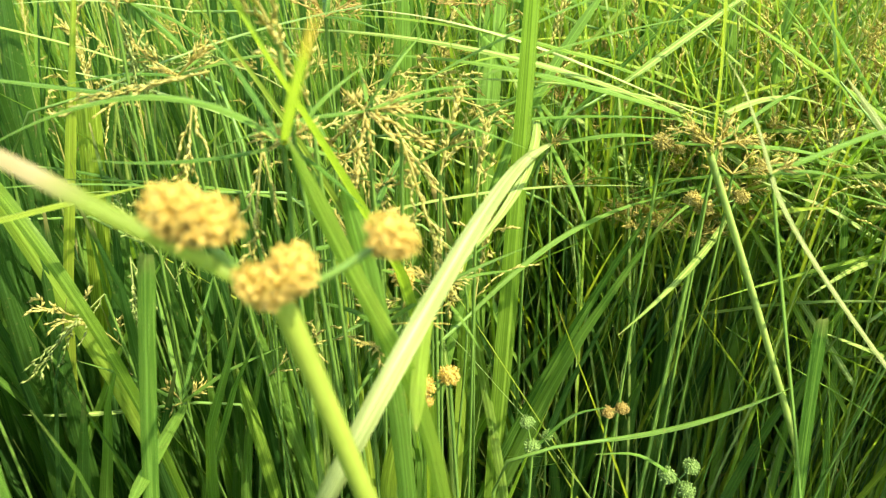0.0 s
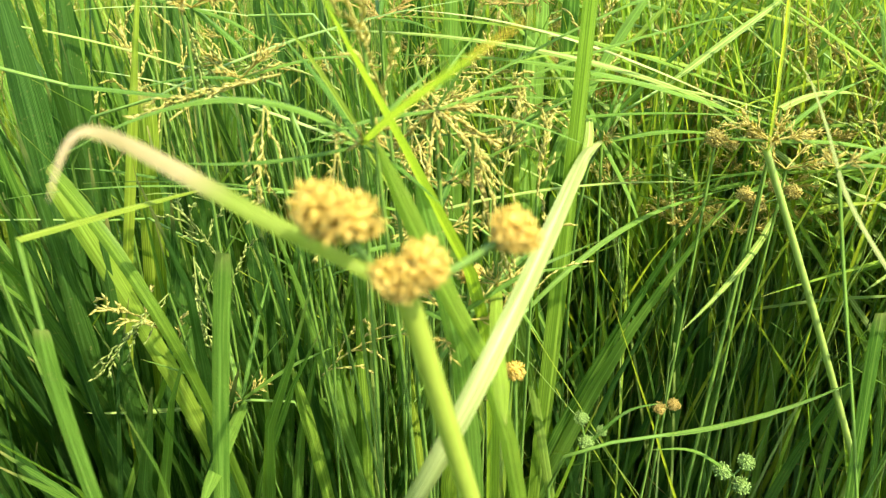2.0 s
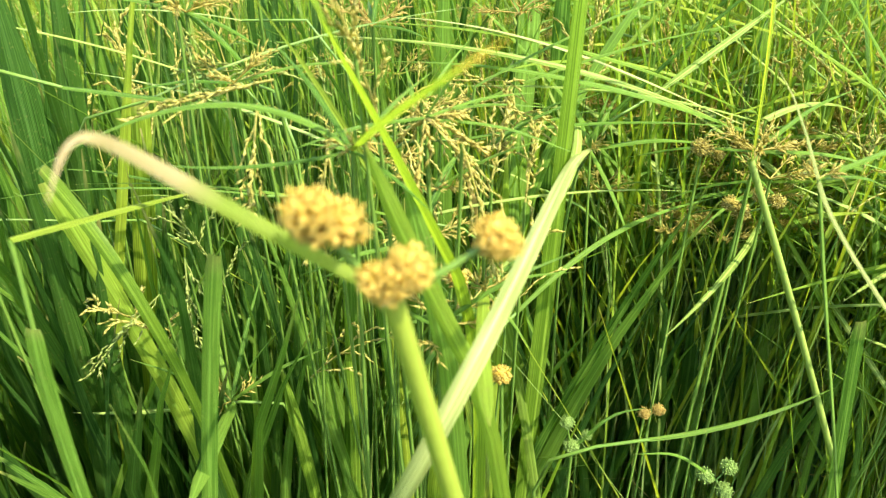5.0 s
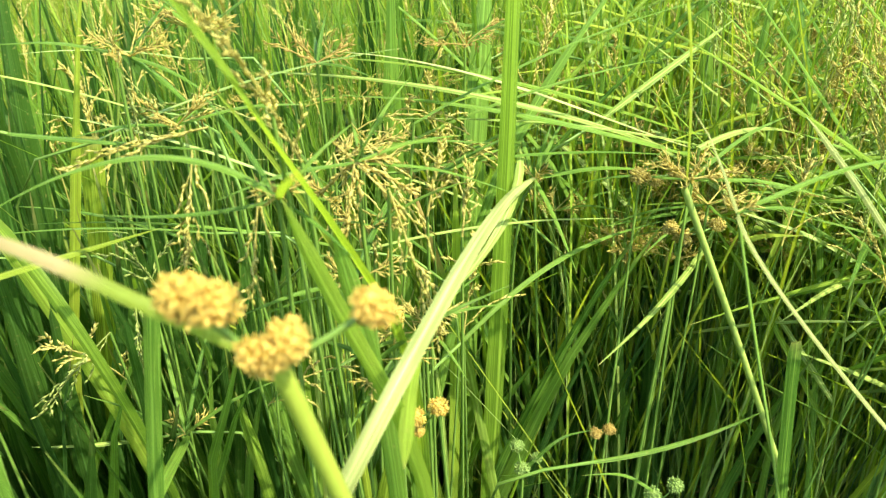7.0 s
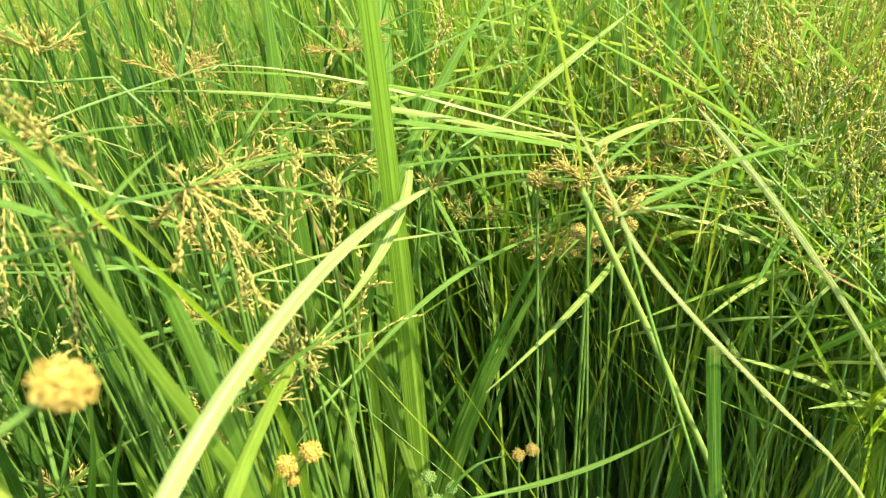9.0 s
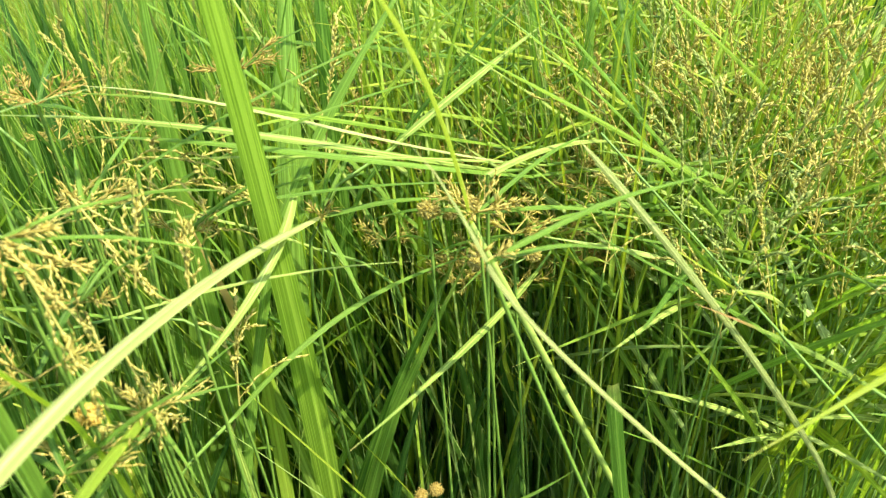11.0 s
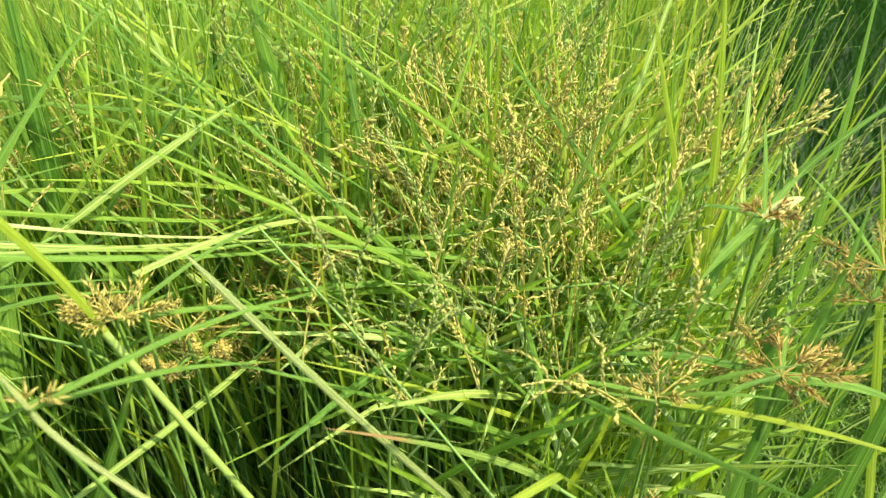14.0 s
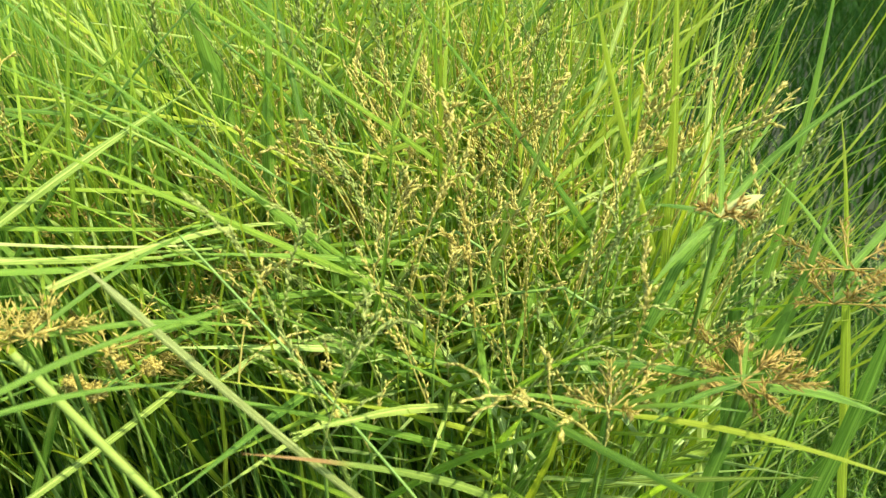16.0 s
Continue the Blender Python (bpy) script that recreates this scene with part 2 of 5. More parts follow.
def tubes(geo, p, r, sides=4):
    """Stems: p (b, n, 3), r (b, n)."""
    b, n, _ = p.shape
    tang = unit(np.gradient(p, axis=1))
    ref = np.where(np.abs(tang[..., 2:3]) > 0.8, np.array([1.0, 0.2, 0]), np.array([0, 0, 1.0]))
    a = unit(np.cross(tang, ref))
    c = np.cross(tang, a)
    ang = np.arange(sides) * 2 * math.pi / sides
    v = p[:, :, None] + r[:, :, None, None] * (a[:, :, None] * np.cos(ang)[None, None, :, None] + c[:, :, None] * np.sin(ang)[None, None, :, None])
    i = np.arange(b * n * sides).reshape(b, n, sides)
    j = np.roll(i, -1, axis=2)
    quad = np.stack([i[:, :-1], j[:, :-1], j[:, 1:], i[:, 1:]], -1)
    uv = np.stack([np.broadcast_to(np.linspace(0, 1, sides)[None, None], (b, n, sides)), np.broadcast_to(np.linspace(0, 0.7, n)[None, :, None], (b, n, sides))], -1)
    geo.add(v, None, quad, uv)


def seeds(geo, at, way, length, radius, sides=4):
    """Pointed grains from at along way; a fuller belly near the base."""
    b = len(at)
    way = unit(way)
    ref = np.where(np.abs(way[:, 2:3]) > 0.8, np.array([1.0, 0.3, 0]), np.array([0, 0, 1.0]))
    a = unit(np.cross(way, ref))
    c = np.cross(way, a)
    ang = np.arange(sides) * 2 * math.pi / sides
    ring = a[:, None] * np.cos(ang)[None, :, None] + c[:, None] * np.sin(ang)[None, :, None] * 0.8
    mid = (at + way * (length * 0.42)[:, None])[:, None] + ring * radius[:, None, None]
    v = np.concatenate([at[:, None], mid, (at + way * length[:, None])[:, None]], 1)
    k = np.arange(sides)
    one = np.concatenate([np.stack([np.zeros(sides, int), 1 + (k + 1) % sides, 1 + k], 1), np.stack([np.full(sides, sides + 1), 1 + k, 1 + (k + 1) % sides], 1)])
    geo.add(v, one[None] + (np.arange(b) * (sides + 2))[:, None, None])


def grow(rng, base, az, lean, bend, length, n=7, power=2.4):
    """Centre lines that rise from base, lean towards az and droop more and more; and their sideways vectors."""
    s = np.linspace(0, 1, n)
    th = lean[:, None] + bend[:, None] * s[None] ** power
    mid = (th[:, 1:] + th[:, :-1]) / 2
    ds = (length / (n - 1))[:, None]
    out = np.concatenate([np.zeros((len(az), 1)), np.cumsum(np.sin(mid) * ds, 1)], 1)
    up = np.concatenate([np.zeros((len(az), 1)), np.cumsum(np.cos(mid) * ds, 1)], 1)
    wob = np.cumsum(rng.normal(0, 0.012, (len(az), n)), 1) * length[:, None] * s[None]
    ca, sa = np.cos(az)[:, None], np.sin(az)[:, None]
    p = np.stack([base[:, 0:1] + out * ca - wob * sa, base[:, 1:2] + out * sa + wob * ca, base[:, 2:3] + up], -1)
    tw = rng.normal(0, 0.5, len(az))[:, None] * s[None] + rng.normal(0, 0.35, len(az))[:, None]
    flat = np.stack([-sa + 0 * out, ca + 0 * out, 0 * out], -1)
    tang = unit(np.gradient(p, axis=1))
    norm = np.cross(tang, flat)
    return p, unit(flat * np.cos(tw)[..., None] + norm * np.sin(tw)[..., None])


def taper(n, full=0.35, foot=0.6):
    s = np.linspace(0, 1, n)
    return np.minimum(foot + (1 - foot) * np.minimum(s / 0.15, 1), 1) * np.clip((1 - s) / (1 - full), 0.02, 1) ** 0.75


def part(name, geo, mat, parent, label=""):
    ob = new(name, geo.mesh(name) if isinstance(geo, Geo) else geo)
    if not ob.data.materials:
        ob.data.materials.append(mat)
    ob.parent = parent
    return tagged(ob, label)


def thing(name, at, label, category, group=""):
    ob = new(name)
    ob.empty_display_size = 0.02
    ob.location = at
    return tagged(ob, label, category, group)


def bezier(c, n=22):
    c = np.asarray(c, float)
    u = np.linspace(0, 1, n)[:, None]
    if len(c) == 2:
        return c[0] + u * (c[1] - c[0])
    if len(c) == 3:
        return (1 - u) ** 2 * c[0] + 2 * u * (1 - u) * c[1] + u * u * c[2]
    return (1 - u) ** 3 * c[0] + 3 * u * (1 - u) ** 2 * c[1] + 3 * u * u * (1 - u) * c[2] + u ** 3 * c[3]


def curved(points, n=20):
    """A smooth line through a few points, evenly spaced."""
    p = np.asarray(points, float)
    e = np.concatenate([[2 * p[0] - p[1]], p, [2 * p[-1] - p[-2]]])
    u = np.linspace(0, 1, 9)[:, None]
    out = [p[:1]]
    for i in range(len(p) - 1):
        a, b, c, d = e[i:i + 4]
        out.append((0.5 * (2 * b + (c - a) * u + (2 * a - 5 * b + 4 * c - d) * u ** 2 + (3 * b - a - 3 * c + d) * u ** 3))[1:])
    q = np.concatenate(out)
    L = np.concatenate([[0], np.cumsum(np.linalg.norm(np.diff(q, axis=0), axis=1))])
    k = np.linspace(0, L[-1], n)
    return np.stack([np.interp(k, L, q[:, j]) for j in range(3)], 1)


def leaf_geo(line, width, face=(0.0, -1.0, 0.7), fold=0.35, twist=0.0, full=0.45, foot=0.7, cut=False):
    """One leaf blade along a line from its foot to its tip."""
    geo = Geo()
    line = np.asarray(line, float)
    n = len(line)
    tang = unit(np.gradient(line, axis=0))
    side = unit(np.cross(tang, np.asarray(face, float)[None]))
    norm = np.cross(side, tang)
    tw = np.linspace(0, twist, n)[:, None]
    side = unit(side * np.cos(tw) + norm * np.sin(tw))
    w = taper(n, 0.97 if cut else full, foot) * width / 2
    if cut:
        w[-1] = width * 0.36
    ribbons(geo, line[None], w[None], side[None], fold)
    return geo


def stem_geo(line, r0, r1, sides=5):
    geo = Geo()
    line = np.asarray(line, float)
    tubes(geo, line[None], np.linspace(r0, r1, len(line))[None], sides)
    return geo


def head_geo(rng, centre, radius, count, grain=0.42, lumps=1, sides=5, flat=0.85):
    """A rounded flower head packed with pointed spikelets."""
    geo = Geo()
    centre = np.asarray(centre, float)
    k = np.arange(count)
    th = np.arccos(1 - 2 * (k + 0.5) / count)
    ph = k * 2.39996 + rng.normal(0, 0.12, count)
    way = np.stack([np.sin(th) * np.cos(ph), np.sin(th) * np.sin(ph), np.cos(th) * flat], 1) + rng.normal(0, 0.28, (count, 3))
    way = unit(way)
    way[:, 2] = np.where(way[:, 2] < -0.35, -0.35 + (way[:, 2] + 0.35) * 0.3, way[:, 2])
    offs = rng.normal(0, radius * 0.38, (lumps, 3)) if lumps > 1 else np.zeros((1, 3))
    o = offs[k % lumps]
    start = centre + o + way * radius * rng.uniform(0.5, 0.85, count)[:, None]
    seeds(geo, start, way, radius * rng.uniform(0.24, 0.44, count), radius * grain * rng.uniform(0.15, 0.26, count), sides)
    inner = 60
    j = np.arange(inner)
    t2, p2 = np.arccos(1 - 2 * (j + 0.5) / inner), j * 2.39996
    w2 = np.stack([np.sin(t2) * np.cos(p2), np.sin(t2) * np.sin(p2), np.cos(t2)], 1)
    seeds(geo, centre + offs[j % lumps] + w2 * radius * 0.1, w2, np.full(inner, radius * 0.80), np.full(inner, radius * 0.28), 4)
    return geo


def spray_geo(rng, centre, way, length, count, grain=0.00066, spread=0.55):
    """A ray of a ripe sedge: a thin stalk whose outer part, and a fork or two, carry narrow spikelets in two ranks."""
    geo = Geo()
    centre, way = np.asarray(centre, float), unit(np.asarray(way, float))
    axis = centre + way * (np.linspace(0, 1, 6) * length)[:, None] + np.array([0, 0, -1.0]) * (0.12 * length * np.linspace(0, 1, 6) ** 2)[:, None]
    tubes(geo, axis[None], np.linspace(0.0006, 0.0003, 6)[None], 3)
    forks = [(axis[2], unit(axis[-1] - axis[2]), length * 0.6)]
    for k in range(2):
        d = unit(way + rng.normal(0, 0.4, 3))
        a, L = axis[2 + k], length * rng.uniform(0.3, 0.5)
        forks.append((a, d, L))
        tubes(geo, np.stack([a, a + d * L * 0.5, a + d * L])[None], np.array([[0.0004, 0.0003, 0.0002]]), 3)
    for a, f, L in forks:
        m = max(4, int(count * L / length / 1.4))
        s = np.linspace(0.1, 1.0, m)
        flat = unit(np.cross(f, rng.normal(0, 1, 3)))
        turn = np.where(np.arange(m) % 2 == 0, 1.0, -1.0)[:, None]
        side = unit(f[None] * rng.uniform(0.7, 1.2, (m, 1)) + flat * turn * spread * 1.2 + rng.normal(0, 0.2, (m, 3)))
        seeds(geo, a + f * (s * L)[:, None], side, rng.uniform(0.0055, 0.0100, m) * (1.15 - 0.4 * s), np.full(m, grain), 4)
    return geo


def panicle_geo(rng, foot, way, length, branches, grains, droop=0.5, open_=0.55, grain=0.0052, plump=0.15):
    """A grass flower head: an axis with side branches that zigzag and carry grains in turn."""
    geo = Geo()
    foot, way = np.asarray(foot, float), unit(np.asarray(way, float))
    n = 9
    s = np.linspace(0, 1, n)
    out = np.array([way[0], way[1], 0.0])
    axis = foot + way * (s * length)[:, None] + np.array([0, 0, -1.0]) * (droop * length * 0.5 * s ** 2)[:, None] + out * (0.15 * droop * length * s ** 2)[:, None]
    tubes(geo, axis[None], np.linspace(0.0007, 0.0003, n)[None], 3)
    lines = [(axis, 0.35)]
    for b in range(branches):
        f = 0.05 + 0.8 * b / max(1, branches - 1)
        i = f * (n - 1)
        at = axis[int(i)] + (axis[min(n - 1, int(i) + 1)] - axis[int(i)]) * (i % 1)
        a = b * 2.4 + rng.uniform(-0.4, 0.4)
        d = unit(way + open_ * np.array([math.cos(a), math.sin(a), rng.uniform(-0.3, 0.5)]) * 1.4)
        L = length * (0.55 - 0.35 * f) * rng.uniform(0.8, 1.2)
        t = np.linspace(0, 1, 7)
        line = at + d * (t * L)[:, None] + np.array([0, 0, -1.0]) * (droop * L * 0.55 * t ** 2)[:, None]
        line += rng.normal(0, 0.0007, line.shape) * (t > 0)[:, None]
        tubes(geo, line[None], np.full((1, 7), 0.00042), 3)
        lines.append((line, 0.0))
    at, ways = [], []
    for line, begin in lines:
        m = grains if begin == 0 else grains + 4
        t = np.linspace(begin + 0.08, 0.99, m) * (len(line) - 1)
        for k, x in enumerate(t):
            i = min(int(x), len(line) - 2)
            seg = line[i + 1] - line[i]
            u = unit(seg)
            side = unit(np.cross(u, (0.3, 0.5, 0.8)))
            at.append(line[i] + seg * (x - i))
            ways.append(u + side * (0.26 if k % 2 else -0.26) + rng.normal(0, 0.12, 3))
    at, ways = np.array(at), np.array(ways)
    seeds(geo, at, ways, rng.uniform(1.0, 1.5, len(at)) * grain, rng.uniform(0.85, 1.15, len(at)) * grain * plump, 4)
    return geo


def spikelet_mesh():
    geo = Geo()
    seeds(geo, np.zeros((1, 3)), np.array([[0, 0, 1.0]]), np.array([1.0]), np.array([0.22]), 6)
    return geo.mesh("spikelet")


def spikelets(rng, head, centre, radius, count, mesh):
    """Single spikelets standing out of a flower head, each an object on one shared mesh."""
    for k in range(count):
        th, ph = math.acos(1 - 2 * (k + 0.5) / count), k * 2.39996 + rng.normal(0, 0.2)
        way = Vector((math.sin(th) * math.cos(ph), math.sin(th) * math.sin(ph), math.cos(th))) + Vector(rng.normal(0, 0.2, 3))
        way.normalize()
        ob = new("spikelet", mesh)
        ob.parent = head
        length = radius * rng.uniform(0.3, 0.45)
        ob.matrix_basis = Matrix.LocRotScale(Vector(centre) + way * radius * rng.uniform(0.62, 0.85), way.to_track_quat("Z", "Y"), Vector((length, length, length)))


# ---- ground ----
def in_stand(x, y):
    """Where the tall stand grows; beyond its edge lies low grass."""
    return x < 0.25 + 0.64 * y


def ground_sheet():
    geo = Geo()
    xs = np.concatenate([[-400, -60, -12], np.arange(-4, 9.01, 0.25), [14, 60, 400]])
    ys = np.concatenate([[-400, -60, -8], np.arange(-2, 12.01, 0.25), [18, 60, 400]])
    gx, gy = np.meshgrid(xs, ys, indexing="ij")
    gz = 0.012 * np.sin(gx * 7.1 + gy * 3.3) + 0.01 * np.sin(gx * 2.3 - gy * 5.9) - 0.02
    i = np.arange(gx.size).reshape(gx.shape)
    geo.add(np.stack([gx, gy, gz], -1), None, np.stack([i[:-1, :-1], i[1:, :-1], i[1:, 1:], i[:-1, 1:]], -1), np.stack([gx, gy], -1))
    ob = new("ground", geo.mesh("ground"))
    ob.data.materials.append(soil)
    tagged(ob, "dark damp soil under the grass", "ground", kind="structure")


ground_sheet()


# ---- the tall stand: what nobody could count ----
def stand_height(y):
    """The stand rises a little from its edge inwards."""
    return np.interp(y, [0.4, 0.55, 0.75, 1.0, 1.4, 3.0, 8.0], [0.66, 0.71, 0.79, 0.84, 0.86, 0.90, 0.95])


def blade_field(name, seed, x, y, count, height, width, lean, bend, mat, label, keep=None, n=6, fold=0.0, aim=None, tall=True):
    rng = np.random.default_rng(seed)
    bx, by = rng.uniform(*x, count), rng.uniform(*y, count)
    if keep is not None:
        ok = keep(bx, by)
        bx, by = bx[ok], by[ok]
    m = len(bx)
    az = rng.uniform(0, 2 * math.pi, m) if aim is None else rng.normal(aim, 0.9, m)
    p, s = grow(rng, np.stack([bx, by, np.full(m, -0.02)], 1), az, np.minimum(np.abs(rng.normal(0, lean, m)), 1.7 * lean), np.abs(rng.normal(0, bend, m)), rng.uniform(*height, m) * (stand_height(by) if tall else 1.0), n)
    w = taper(n)[None] * rng.uniform(*width, m)[:, None] / 2
    if y[0] > 0.4:
        behind = p[:, :, 1].min(1) > 0.37      # none falls forward out of the stand
        p, s, w = p[behind], s[behind], w[behind]
    geo = Geo()
    ribbons(geo, p, w, s, fold)
    ob = new(name, geo.mesh(name))
    ob.data.materials.append(mat)
    return tagged(ob, label, "grass", kind="stuff")


def ragged(bx, by):
    """An uneven outer edge on the far side."""
    return bx > -2.7 + 0.25 * np.sin(by * 4.0) + 0.2 * np.sin(by * 9.0 + 1.0)


NEAR_LIMIT = lambda bx, by: in_stand(bx + 0.08 * by, by) & (by > 0.50 + 0.10 * np.sin(bx * 9))
CROSSING = lambda bx, by: in_stand(bx + 0.45, by) & (by > np.where(bx > 0, 0.84, 0.58))


def thin_left(bx, by):
    """The thin grass grows sparser among the broad clumps."""
    return NEAR_LIMIT(bx, by) & ((bx > 0.02) | (np.sin(bx * 917.0 + by * 613.0) > np.where(by < 0.85, 0.97, 0.75)))


def off_face(bx, by):
    """Away from the stand's open face, which is thin upright stalks alone."""
    return (by > 0.66) | (bx < 0.0) | (bx > 0.37)


def open_foot(bx, by):
    """Gaps between the stalks where the stand is open at its foot."""
    return (bx < 0.0) | (bx > 0.30) | (by > 0.85) | (np.sin(bx * 733.0 + by * 541.0) > 0.1)


blade_field("meadow_grass", 11, (-0.75, 1.5), (0.45, 1.3), 6000, (0.6, 1.0), (0.0026, 0.0064), 0.06, 0.30, leaf_fill_shaded,
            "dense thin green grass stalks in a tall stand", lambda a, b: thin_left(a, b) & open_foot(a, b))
blade_field("meadow_grass", 12, (-0.75, 1.5), (0.5, 1.4), 3200, (0.7, 1.1), (0.004, 0.010), 0.11, 0.28, leaf_green,
            "arching green grass leaves among the stalks", lambda a, b: thin_left(a + 0.20, b) & off_face(a, b), n=8, fold=0.3)
blade_field("meadow_grass", 13, (-0.6, 1.2), (0.46, 1.0), 1100, (0.3, 0.7), (0.0015, 0.0035), 0.35, 0.7, leaf_dry,
            "dry straw-coloured stalks low in the stand", NEAR_LIMIT)
blade_field("meadow_grass", 18, (-0.5, 1.5), (0.52, 1.6), 1500, (0.9, 1.2), (0.003, 0.0075), 0.15, 0.30, leaf_bright,
            "yellow-green arching grass leaves in the stand", lambda a, b: thin_left(a + 0.20, b) & off_face(a, b), n=8, fold=0.3)
blade_field("meadow_grass", 26, (0.36, 0.72), (0.46, 0.85), 480, (0.75, 1.1), (0.004, 0.010), 0.07, 0.28, leaf_bright,
            "bright yellow-green grass leaves at the stand's edge", lambda a, b: in_stand(a + 0.03, b), n=8, fold=0.3)
blade_field("meadow_grass", 21, (-0.6, 1.3), (0.54, 1.5), 700, (1.1, 1.4), (0.003, 0.0070), 0.45, 0.25, leaf_green,
            "slanting grass leaves that cross the others", CROSSING, n=8, fold=0.3)
blade_field("meadow_grass", 22, (-0.6, 1.3), (0.54, 1.5), 320, (1.1, 1.4), (0.002, 0.005), 0.45, 0.3, leaf_pale,
            "pale slanting grass leaves that cross the others", CROSSING, n=8, fold=0.3)
blade_field("meadow_grass", 14, (-3.2, 5.0), (1.3, 4.0), 15000, (0.65, 1.0), (0.004, 0.011), 0.14, 0.45, leaf_far,
            "yellow-green grass of the stand farther off", lambda a, b: in_stand(a + 0.16 + 0.2 * b, b) & ragged(a, b), n=5)
blade_field("meadow_grass", 15, (-9.0, 12.0), (4.0, 12.0), 15000, (0.7, 1.0), (0.008, 0.02), 0.2, 0.8, leaf_far,
            "far yellow-green grass of the field", in_stand, n=4)
blade_field("meadow_grass", 19, (-3.2, -0.7), (0.3, 1.3), 5000, (0.7, 1.0), (0.003, 0.009), 0.16, 0.8, leaf_far,
            "yellow-green grass beside the stand", ragged, n=5)
OUTSIDE = lambda a, b: ~in_stand(a, b) & ((a - 0.1) ** 2 + b * b > 0.3)
blade_field("short_grass", 25, (0.5, 2.6), (0.1, 2.4), 7000, (0.15, 0.40), (0.002, 0.0055), 0.5, 1.4, leaf_green,
            "knee-high green grass at the stand's edge", lambda a, b: OUTSIDE(a, b) & (a < 1.15), n=5, tall=False)
blade_field("short_grass", 16, (0.4, 3.0), (-1.0, 2.4), 17000, (0.10, 0.30), (0.0025, 0.006), 0.35, 1.0, leaf_short,
            "low green grass beside the tall stand", lambda a, b: OUTSIDE(a, b) & (a * a + b * b < 3.6), n=5, tall=False)
blade_field("short_grass", 20, (-6.0, 7.0), (-5.5, 0.35), 30000, (0.06, 0.2), (0.004, 0.012), 0.35, 1.0, leaf_short,
            "low trodden grass before the stand", lambda a, b: np.hypot(a, b) < 4.6 + 0.7 * np.sin(3 * np.arctan2(b, a)) + 0.3 * np.sin(11 * np.arctan2(b, a)), n=4, tall=False)
blade_field("meadow_grass", 30, (0.12, 0.95), (0.56, 1.15), 800, (0.92, 1.2), (0.0035, 0.007), 0.24, 0.4, leaf_yellow,
            "yellow-green leaves slanting through the top of the stand", lambda a, b: in_stand(a + 0.28, b) & (b > 0.72), n=8, fold=0.3)
# Pale stalks added for sparkle: highlights on the stalks, given as colour.
blade_field("meadow_grass", 29, (-0.25, 0.65), (0.47, 0.75), 220, (0.6, 0.95), (0.0012, 0.0026), 0.12, 0.35, leaf_pale,
            "thin pale stalks among the green ones, added as glints", lambda a, b: in_stand(a, b) & open_foot(a, b), n=6)
blade_field("short_grass", 27, (0.4, 1.5), (0.2, 1.6), 6500, (0.08, 0.26), (0.002, 0.0045), 0.5, 1.2, leaf_short,
            "low tangled green grass along the stand's edge", lambda a, b: ~in_stand(a - 0.03, b), n=5, tall=False)
blade_field("short_grass", 28, (0.45, 1.8), (0.3, 1.9), 2600, (0.12, 0.34), (0.0016, 0.003), 0.8, 1.2, leaf_pale_glint,
            "pale thin blades lying over the low grass", lambda a, b: ~in_stand(a - 0.03, b), n=6, tall=False)
blade_field("short_grass", 17, (0.9, 9.0), (-0.5, 9.0), 33000, (0.12, 0.30), (0.006, 0.016), 0.3, 0.9, leaf_hollow_shaded,
            "grass in the hollow beyond, its shade painted as dark green", lambda a, b: ~in_stand(a + 0.16 * b, b) & (a * a + b * b > 2.6), n=4, tall=False)
blade_field("short_grass", 23, (0.8, 3.5), (0.7, 3.5), 110, (0.30, 0.55), (0.0018, 0.004), 0.8, 0.7, leaf_pale_glint,
            "pale thin runners arching over the low grass", OUTSIDE, n=8, tall=False)
blade_field("meadow_grass", 24, (3.0, 30.0), (6.0, 30.0), 16000, (0.5, 0.9), (0.02, 0.06), 0.2, 0.8, leaf_far,
            "far bright grass beyond the hollow", lambda a, b: ~in_stand(a, b) & (a * a + b * b > 70), n=4, tall=False)


TANGLE = lambda a, b: (a > 0.40 - 0.9 * (b - 0.42)) & (a > 0.16) & (a < 0.20 + 0.60 * b)
CROWN = lambda a, b: (a > 0.10) & (a < 0.08 + 0.60 * b) & (a < 1.0)
blade_field("meadow_grass", 41, (0.16, 0.8), (0.43, 0.95), 650, (0.92, 1.22), (0.0035, 0.0085), 0.34, 0.15, leaf_green,
            "green leaves leaning over each other in the stand", TANGLE, n=8, fold=0.3)
blade_field("meadow_grass", 42, (0.16, 0.8), (0.43, 0.95), 450, (0.90, 1.20), (0.0018, 0.0038), 0.40, 0.15, leaf_pale_glint,
            "thin green leaves leaning over each other, sheen painted pale", TANGLE, n=8, fold=0.3)
blade_field("meadow_grass", 44, (0.10, 1.0), (0.60, 1.25), 650, (0.92, 1.12), (0.003, 0.008), 0.30, 0.18, leaf_yellow,
            "yellow-green leaves leaning over the crown of the stand", CROWN, n=8, fold=0.3)
blade_field("meadow_grass", 45, (0.10, 1.0), (0.60, 1.25), 500, (0.92, 1.12), (0.0035, 0.008), 0.30, 0.18, leaf_green,
            "green leaves leaning over the crown of the stand", CROWN, n=8, fold=0.3)
blade_field("meadow_grass", 48, (0.16, 0.85), (0.45, 0.95), 520, (0.95, 1.28), (0.0035, 0.0080), 0.38, 0.15, leaf_yellow,
            "straight yellow-green leaves slanting through the stand", TANGLE, n=6, fold=0.3)
